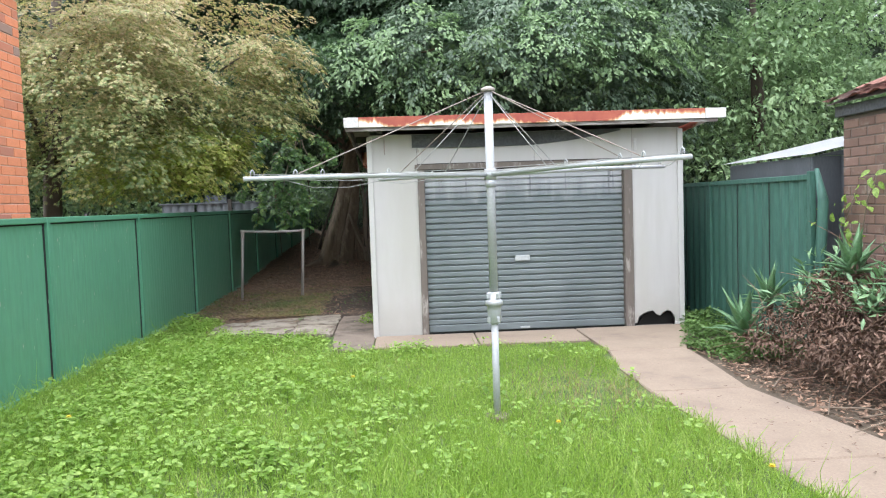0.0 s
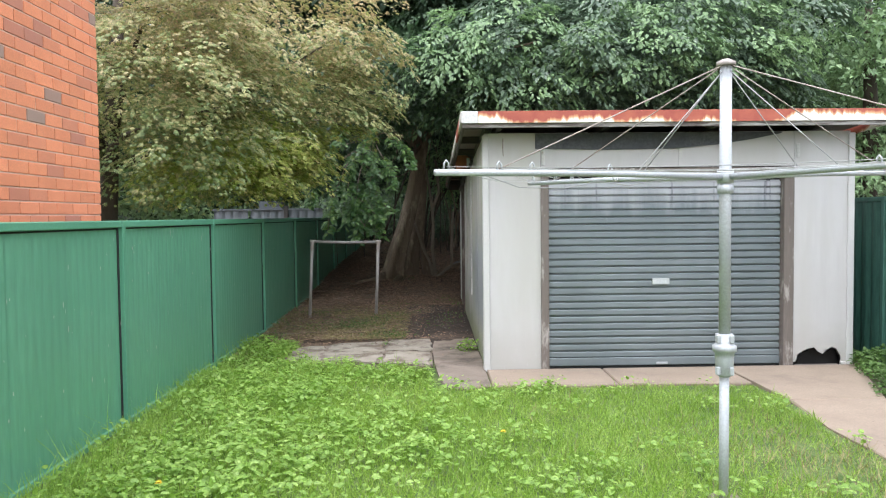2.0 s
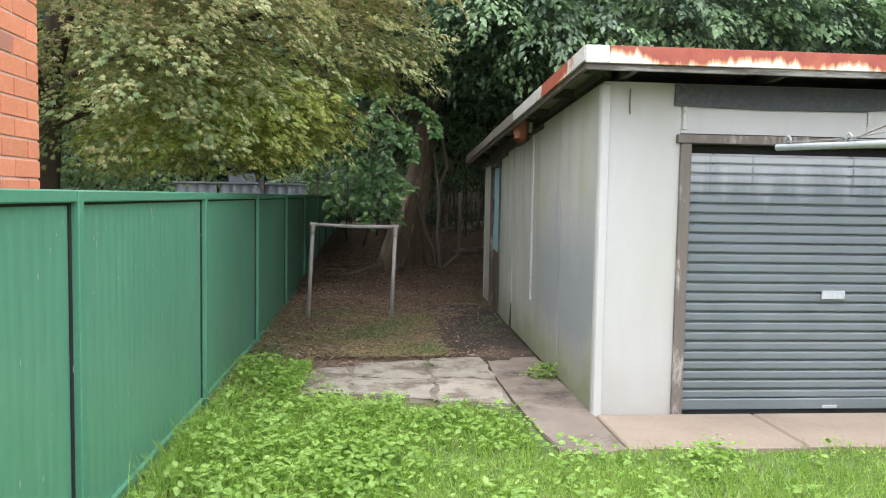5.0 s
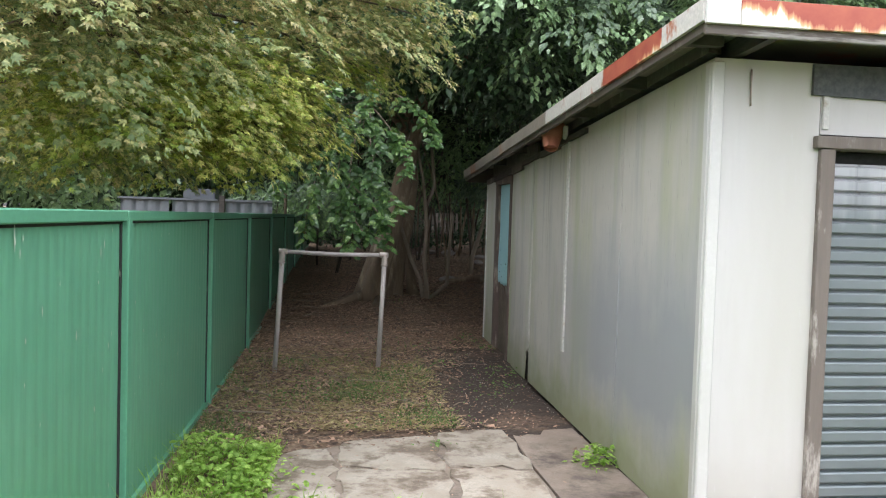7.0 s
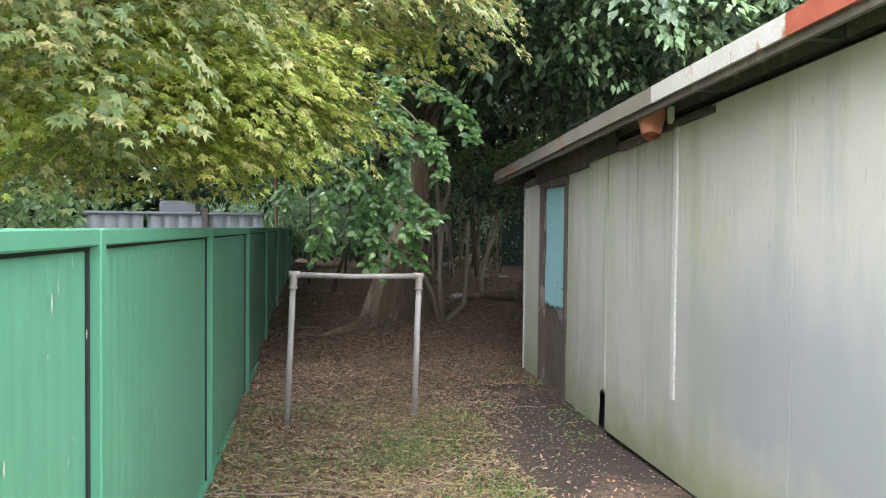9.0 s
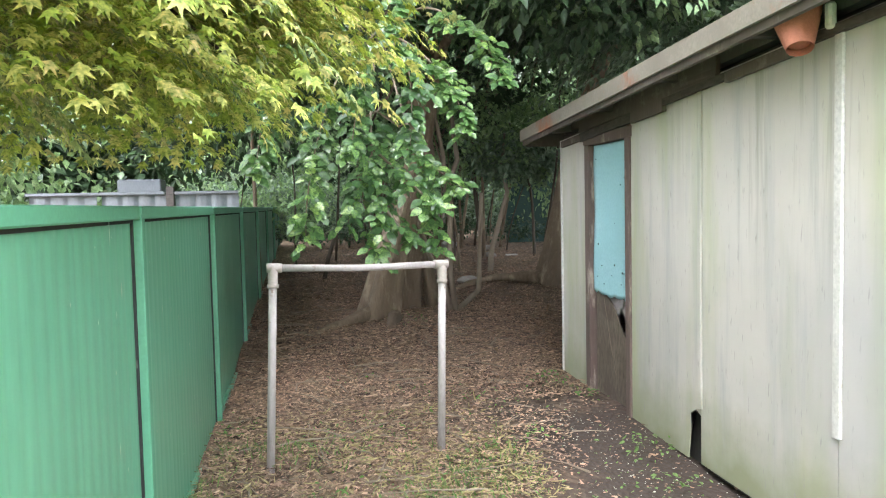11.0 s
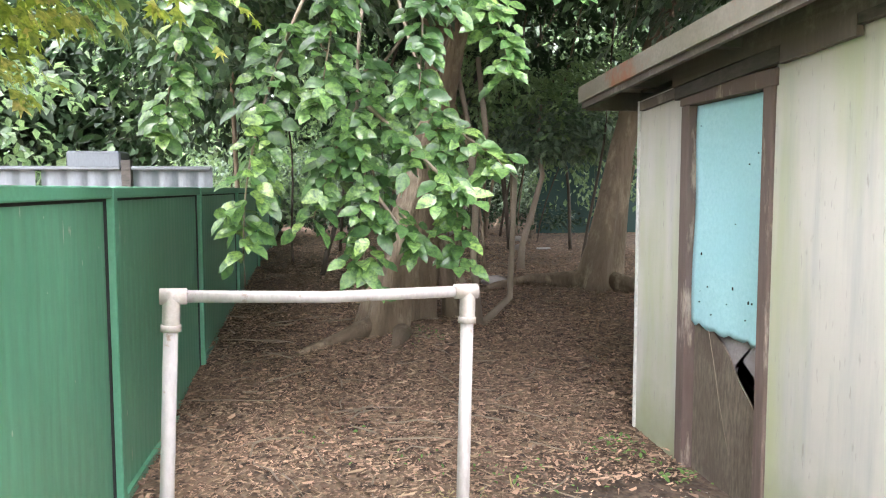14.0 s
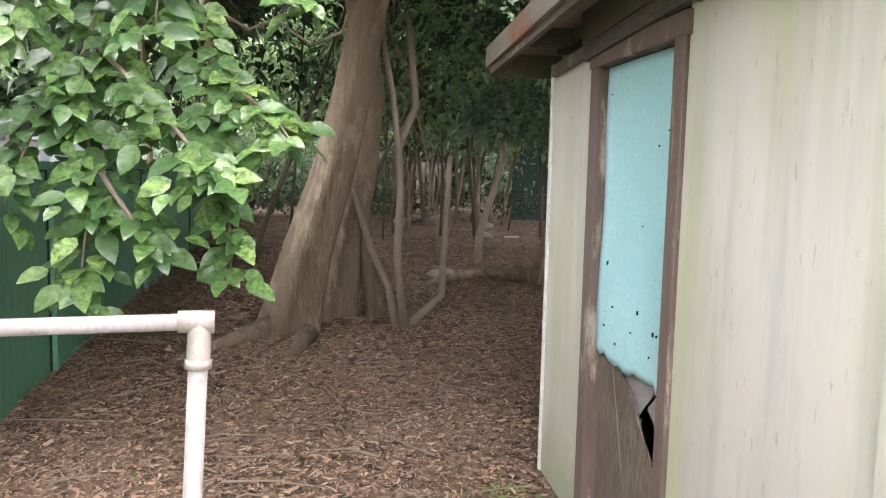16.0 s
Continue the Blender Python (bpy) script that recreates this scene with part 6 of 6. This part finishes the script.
def lawn_edge(x, y):
    """True on the lawn: up to the apron, paving and path, with a ragged edge."""
    wob = 0.12 * np.sin(x * 5) + 0.07 * np.sin(x * 13 + 1)
    left_part = (x < -0.55) & (y < np.where(x < -2.2, 11.6, 10.42 + wob - 0.35 * (x > -1.4)))
    front = (x >= -0.55) & (y < 9.16 + wob * 0.5)
    edge_x = np.interp(y, [0, 3.3, 5.02, 6.0, 6.75, 8.0, 8.6, 9.2], [2.68, 2.60, 2.46, 2.38, 2.32, 2.34, 2.46, 2.48]) + 0.05 * np.sin(y * 9)
    return (left_part | front) & (x < edge_x)


grass_parts = thing("lawn", (0, 6, 0), "uneven bright green lawn with weeds and long tufts", "lawn", kind="stuff")
for k, (blade, n) in enumerate(zip(BLADES, (62000, 62000, 48000))):
    x, y, z = on_ground(n, -2.84, 2.75, 2.6, 11.8)
    y = 2.6 + (y - 2.6) ** 1.0
    ok = lawn_edge(x, y) & ((y < 10.6) | (rng.random(n) < 0.55)) & (rng.random(n) < 0.55 + 0.5 * patch(x, y, 1.3, k))
    bare = np.exp(-(((x - 1.9) / 0.6) ** 2 + ((y - 6.7) / 0.8) ** 2))
    ok &= rng.random(n) > 0.72 * bare
    x, y, z = x[ok], y[ok], z[ok]
    n = len(x)
    tall = 0.05 + 0.055 * patch(x, y, 0.9, 2) + 0.085 * (np.clip((6.3 - y) / 1.2, 0, 1) * np.clip((x + 0.5) / 0.8, 0, 1)) + 0.07 * (x < -2.66) + 0.03 * (x < 0)
    tall *= rng.uniform(0.55, 1.35, n) * np.where(rng.random(n) < 0.03, 1.8, 1) * np.where((y > 8.7) & (x > -0.6), 0.6, 1)
    tip = np.stack([rng.normal(0, 0.42, n), rng.normal(0, 0.42, n), np.ones(n)], 1)
    up = rng.normal(0, 1, (n, 3)) * (1, 1, 0.1)
    scattered("grass_blades", blade, np.stack([x, y, z - 0.01], 1), tip, up, tall, "grass", grass_parts, kind="stuff", wide=rng.uniform(0.004, 0.008, n) / tall)
n = 26000
x, y, z = on_ground(n, -2.84, 2.75, 3.0, 11.0)
bare = np.exp(-(((x - 1.9) / 0.7) ** 2 + ((y - 6.7) / 0.9) ** 2)) + 0.25 * patch(x, y, 2.2, 5) ** 3
ok = lawn_edge(x, y) & (rng.random(n) < bare)
x, y, z = x[ok], y[ok], z[ok]
scattered("dry_stalks", BLADES[2], np.stack([x, y, z + 0.005], 1), np.stack([rng.normal(0, 1, len(x)), rng.normal(0, 1, len(x)), rng.uniform(0.1, 0.5, len(x))], 1), np.tile((0.1, 0.1, 1.0), (len(x), 1)),
          rng.uniform(0.05, 0.12, len(x)), "straw", grass_parts, "dry pale stalks", kind="stuff", wide=np.full(len(x), 0.06))

# broad leaved weeds in low clumps
k = 3000
cx, cy, cz = on_ground(k, -2.8, 2.4, 3.0, 12.2)
want = np.clip(1.25 - 0.42 * (cx + 2.0), 0.10, 1) * (0.35 + 0.9 * patch(cx, cy, 1.1, 3.3))
ok = lawn_edge(cx, cy) & (rng.random(k) < want)
cx, cy, cz = cx[ok], cy[ok], cz[ok]
m = 17
n = len(cx) * m
x, y = np.repeat(cx, m) + rng.normal(0, 0.07, n), np.repeat(cy, m) + rng.normal(0, 0.07, n)
h = np.repeat(rng.uniform(0.05, 0.15, len(cx)), m) * rng.uniform(0.5, 1.15, n)
inside = (x > FX + 0.05) & lawn_edge(x, y + 0.03)
at = np.stack([x, y, level(x, y) + h], 1)[inside]
n = len(at)
weeds = thing("weeds", (-1.5, 7, 0), "soft light green broad leaved weeds among the grass", "weeds", kind="stuff")
scattered("weed_leaves", BROAD, at, rng.normal(0, 1, (n, 3)) * (1, 1, 0.25), rng.normal(0, 0.3, (n, 3)) + (0, 0, 1), 0.045 * rng.uniform(0.6, 1.35, n), "clover", weeds, kind="stuff", smooth=True, wide=np.full(n, 1.25))


def weed_clump(name, x, y, spread, count, height, leaf, label, template=BROAD, material="clover"):
    t = thing(name, (x, y, float(level(x, y))), label, "plant", "weed clumps")
    px, py = x + rng.normal(0, spread, count), y + rng.normal(0, spread, count)
    pz = level(px, py) + height * rng.random(count) ** 0.7 * np.exp(-((px - x) ** 2 + (py - y) ** 2) / (2.2 * spread) ** 2)
    scattered("foliage", template, np.stack([px, py, pz + 0.01], 1), rng.normal(0, 1, (count, 3)) * (1, 1, 0.3), rng.normal(0, 0.3, (count, 3)) + (0, 0, 1), leaf * rng.uniform(0.6, 1.3, count), material, t, smooth=True)


for x, y, s, c, h in ((-2.55, 11.15, 0.17, 330, 0.22), (-2.35, 10.75, 0.16, 240, 0.18), (-0.12, 11.12, 0.07, 150, 0.16), (-1.12, 11.55, 0.05, 40, 0.05), (-0.35, 13.2, 0.10, 70, 0.07), (-1.3, 13.0, 0.10, 50, 0.05),
                      (-0.22, 13.75, 0.12, 90, 0.08), (-0.28, 15.35, 0.10, 110, 0.14), (-0.75, 14.2, 0.10, 60, 0.05), (-2.1, 13.4, 0.12, 60, 0.05), (-1.6, 13.2, 0.1, 40, 0.04), (-1.1, 13.95, 0.09, 50, 0.05),
                      (-2.3, 12.9, 0.14, 60, 0.06), (-2.6, 12.2, 0.10, 60, 0.08), (-1.05, 18.0, 0.15, 90, 0.08), (-2.75, 14.6, 0.05, 40, 0.10), (0.05, 22.5, 0.12, 120, 0.9), (-0.1, 15.0, 0.05, 50, 0.08)):
    weed_clump("weed", x, y, s, c if y < 11.3 else int(c * 0.6), h, 0.045 if y < 11.3 else 0.032, "small clump of green weeds growing by the wall" if x > -0.5 else "small clump of green weeds in leaf litter", material="clover" if y < 11.3 else "dullweed")
bed = thing("weed_bed", (3.8, 9, 0), "thick bed of ferny green weeds between path and fence", "weeds", kind="stuff")
n = 9000
x, y = rng.uniform(3.2, 4.2, n), rng.uniform(7.6, 10.6, n)
edge_x = np.interp(y, [7.6, 8.5, 9.3, 9.95, 10.6], [3.42, 3.30, 3.62, 3.80, 3.86])
ok = (x > edge_x + rng.normal(0, 0.04, n)) & ~((y > SY - 0.02) & (x < SW + 0.03))
x, y = x[ok], y[ok]
h = 0.20 * patch(x, y, 2.5, 1) * rng.random(len(x)) + 0.02
scattered("weed_leaves", BROAD, np.stack([x, y, h], 1), rng.normal(0, 1, (len(x), 3)) * (1, 1, 0.3), rng.normal(0, 0.35, (len(x), 3)) + (0, 0, 1), 0.045 * rng.uniform(0.6, 1.3, len(x)), "dullweed", bed, kind="stuff", smooth=True)

n = 5200
x, y = rng.uniform(-2.86, -0.25, n), rng.uniform(11.7, 16.0, n)
ok = (rng.random(n) < patch(x, y, 1.5, 4.0) ** 2.2 * np.clip(1.3 - (y - 12.0) / 3.2, 0.15, 1)) & ~((x > -2.2) & (y < 12.0))
x, y = x[ok], y[ok]
scattered("weed_leaves", BROAD, np.stack([x, y, level(x, y) + 0.012 + 0.035 * rng.random(len(x))], 1), rng.normal(0, 1, (len(x), 3)) * (1, 1, 0.4), rng.normal(0, 0.35, (len(x), 3)) + (0, 0, 1), 0.028 * rng.uniform(0.6, 1.3, len(x)), "dullweed", weeds, "scattered small weeds in the leaf litter", kind="stuff", smooth=True)
n = 15000
x, y = rng.uniform(-2.86, -0.9, n), rng.uniform(11.5, 14.4, n)
ok = (rng.random(n) < patch(x, y, 1.7, 1.0) ** 3) & ~((x > -2.3) & (y < 12.0))
x, y = x[ok], y[ok]
scattered("sparse_grass", BLADES[2], np.stack([x, y, level(x, y)], 1), np.stack([rng.normal(0, 0.6, len(x)), rng.normal(0, 0.6, len(x)), np.ones(len(x))], 1), rng.normal(0, 1, (len(x), 3)) * (1, 1, 0.1), 0.07 * rng.uniform(0.5, 1.4, len(x)), "dullweed", weeds, kind="stuff", wide=np.full(len(x), 0.07))

for x, y in ((1.35, 5.6), (0.62, 4.35), (-0.1, 7.2), (2.3, 4.6), (-2.1, 6.3)):
    fl = thing("dandelion", (x, y, 0), "yellow dandelion flower in the grass", "flower", "dandelions")
    piped("stem", [(x, y, 0.0), (x + 0.01, y, 0.13)], 0.0025, "grass", fl, n=5)
    a = np.linspace(0, 2 * math.pi, 19)[:-1]
    scattered("flower_head", NARROW, np.tile((x + 0.01, y, 0.132), (36, 1)), np.concatenate([np.stack([np.cos(a), np.sin(a), 0.2 + 0 * a], 1), np.stack([np.cos(a + 0.1), np.sin(a + 0.1), 0.9 + 0 * a], 1)]), np.tile((0.01, 0.02, 1.0), (36, 1)),
              np.full(36, 0.022), "yellow", fl)

litter = thing("leaf_litter", (-1.3, 16, 0.1), "brown fallen leaves, bark chips and sticks", "leaf litter", kind="stuff")
n = 185000
x, y, z = on_ground(n, -2.84, 3.2, 10.6, 26)
y = 10.6 + (y - 10.6) * np.sqrt(rng.random(n) * 0.6 + 0.4)
gone = ((x > -0.02) & (x < SW + 0.02) & (y < SB + 0.02)) | ((x > -2.2) & (x < 0) & (y < 12.0) & (rng.random(n) < 0.78)) | ((y < 11.6) & (rng.random(n) < 0.5)) | ((x > -1.0) & (y < 15) & (rng.random(n) < 0.45))
damp_x = -0.75 + 0.25 * np.sin(y * 2.3) + 0.1 * np.sin(y * 7)
gone |= (x > damp_x) & (x < 0) & (y < 15.0) & (rng.random(n) < 0.82)
x, y = x[~gone], y[~gone]
z = level(x, y) + 0.010 + 0.012 * rng.random(len(x))
n = len(x)
scattered("litter_chips", CHIP, np.stack([x, y, z], 1), rng.normal(0, 1, (n, 3)) * (1, 1, 0.18), rng.normal(0, 0.3, (n, 3)) + (0, 0, 1), rng.gamma(2.5, 0.0062, n) + 0.007, "litter", litter, kind="stuff")
n = 30000
x, y, z = on_ground(n, -2.84, 3.2, 11.9, 25)
y = 11.9 + (y - 11.9) * np.sqrt(rng.random(n) * 0.6 + 0.4)
ok = ~((x > -0.03) & (y < SB + 0.03)) & ((x < -0.75 + 0.25 * np.sin(y * 2.3)) | (y > 15)) & (rng.random(n) < 0.35 + 0.65 * patch(x, y, 1.4, 2.0))
x, y = x[ok], y[ok]
n = len(x)
scattered("litter_straws", CHIP, np.stack([x, y, level(x, y) + 0.022 + 0.008 * rng.random(n)], 1), rng.normal(0, 1, (n, 3)) * (1, 1, 0.10), rng.normal(0, 0.3, (n, 3)) + (0, 0, 1), rng.gamma(3.0, 0.011, n) + 0.016, "straw_brown", litter, kind="stuff", wide=np.full(n, 0.28))
n = 14000
x, y, z = on_ground(n, -2.84, -0.9, 11.7, 15.0)
ok = (rng.random(n) < 0.25 + 0.75 * patch(x, y, 1.6, 6.0) ** 1.5) & (rng.random(n) < np.clip(1.25 - (y - 12) / 3, 0, 1)) & ~((x > -2.2) & (y < 11.9))
x, y, z = x[ok], y[ok], z[ok]
scattered("dry_straw", CHIP, np.stack([x, y, z + 0.028], 1), rng.normal(0, 1, (len(x), 3)) * (1, 1, 0.12), rng.normal(0, 0.3, (len(x), 3)) + (0, 0, 1), rng.gamma(3.0, 0.012, len(x)) + 0.012, "straw", litter, "pale dry straw and mown grass", kind="stuff", wide=np.full(len(x), 0.25))
n = 420
x, y = -0.45 + rng.normal(0, 0.25, n), rng.uniform(12.3, 14.8, n)
x = np.clip(x, -1.2, -0.06)
scattered("pale_crumbs", CHIP, np.stack([x, y, level(x, y) + 0.02], 1), rng.normal(0, 1, (n, 3)) * (1, 1, 0.1), np.tile((0.05, 0.0, 1.0), (n, 1)), rng.uniform(0.006, 0.018, n), "dropping", litter, "small pale crumbs of broken board", kind="stuff")
bm = bmesh.new()
for _ in range(420):
    x, y = rng.uniform(-2.8, 2.5), rng.uniform(12.3, 23)
    if (x > -0.1 and y < SB + 0.2) or (x > -0.5 and y < 15 and rng.random() < 0.7):
        continue
    a, L = rng.uniform(0, math.pi * 2), rng.gamma(2.0, 0.09) + 0.06
    z = float(level(x, y)) + 0.02
    d = Vector((math.cos(a), math.sin(a), 0.04)) * L
    p = Vector((x, y, z))
    tube(bm, [p, p + d * 0.5 + Vector(rng.normal(0, 0.012, 3)), p + d], [0.0035 + 0.004 * rng.random(), 0.004, 0.002], 4, close=False)
for _ in range(46):
    x, y = rng.uniform(-2.7, -0.3), rng.uniform(12.2, 19)
    a, L = rng.uniform(0, math.pi), rng.uniform(0.3, 0.75)
    z = float(level(x, y)) + 0.025
    d = Vector((math.cos(a), math.sin(a) * 0.6, 0.02)) * L
    if x + d.x > (-1.1 if y < 15.2 else -0.2):
        continue
    p = Vector((x, y, z))
    tube(bm, [p, p + d * 0.35 + Vector((rng.normal(0, 0.03), rng.normal(0, 0.03), 0.01)), p + d * 0.7 + Vector((rng.normal(0, 0.03), rng.normal(0, 0.03), 0.01)), p + d], [0.006, 0.0055, 0.004, 0.002], 5, close=False)
part("sticks", bm, "twig", litter, "thin dry sticks", kind="stuff")
for x, y, s in ((0.15, 20.4, 0.13), (1.3, 23.6, 0.10), (0.2, 25.4, 0.12), (0.9, 25.6, 0.15), (1.6, 24.9, 0.10), (0.5, 25.9, 0.1)):
    r_ = thing("rock", (x, y, float(level(x, y))), "pale rough rock lying in leaf litter", "rock", "rocks under the trees")
    bm = bmesh.new()
    bmesh.ops.create_icosphere(bm, subdivisions=2, radius=s)
    for v in bm.verts:
        v.co = Vector((v.co.x * 1.3, v.co.y, v.co.z * 0.55)) * (1 + 0.35 * noise.noise(v.co * 9 + Vector((x, y, 0)))) + Vector((x, y, float(level(x, y)) + s * 0.3))
    part("stone", bm, "rock", r_)
pale = thing("tile_piece", (1.72, 23.6, 0.6), "pale broken piece of board in the leaf litter", "debris")
boxed("chip", (1.62, 23.55, 0.575, 1.84, 23.66, 0.60), "trim", pale, bevel=0.01)
seeds = thing("path_debris", (2.9, 5.6, 0.01), "small dry leaves and seed stalks on the concrete", "debris", kind="stuff")
bx, by = rng.uniform(3.25, 4.4, 5200), rng.uniform(3.5, 8.6, 5200)
okb = bx > np.interp(by, [3.3, 5.02, 6.75, 8.6], [3.63, 3.45, 3.22, 3.35]) + rng.normal(0, 0.03, 5200)
bx, by = bx[okb], by[okb]
scattered("litter_chips", CHIP, np.stack([bx, by, 0.008 + 0.015 * rng.random(len(bx))], 1), rng.normal(0, 1, (len(bx), 3)) * (1, 1, 0.2), rng.normal(0, 0.3, (len(bx), 3)) + (0, 0, 1), rng.gamma(2.5, 0.010, len(bx)) + 0.012, "litter", seeds, "dry brown leaves along the path", kind="stuff")
n = 130
x, y = rng.uniform(2.45, 3.3, n), rng.normal(5.7, 0.9, n)
scattered("dry_bits", CHIP, np.stack([x, y, np.full(n, 0.016)], 1), rng.normal(0, 1, (n, 3)) * (1, 1, 0.05), np.tile((0.05, 0.0, 1.0), (n, 1)), rng.uniform(0.015, 0.05, n), "dead", seeds, kind="stuff", wide=np.full(n, 0.5))
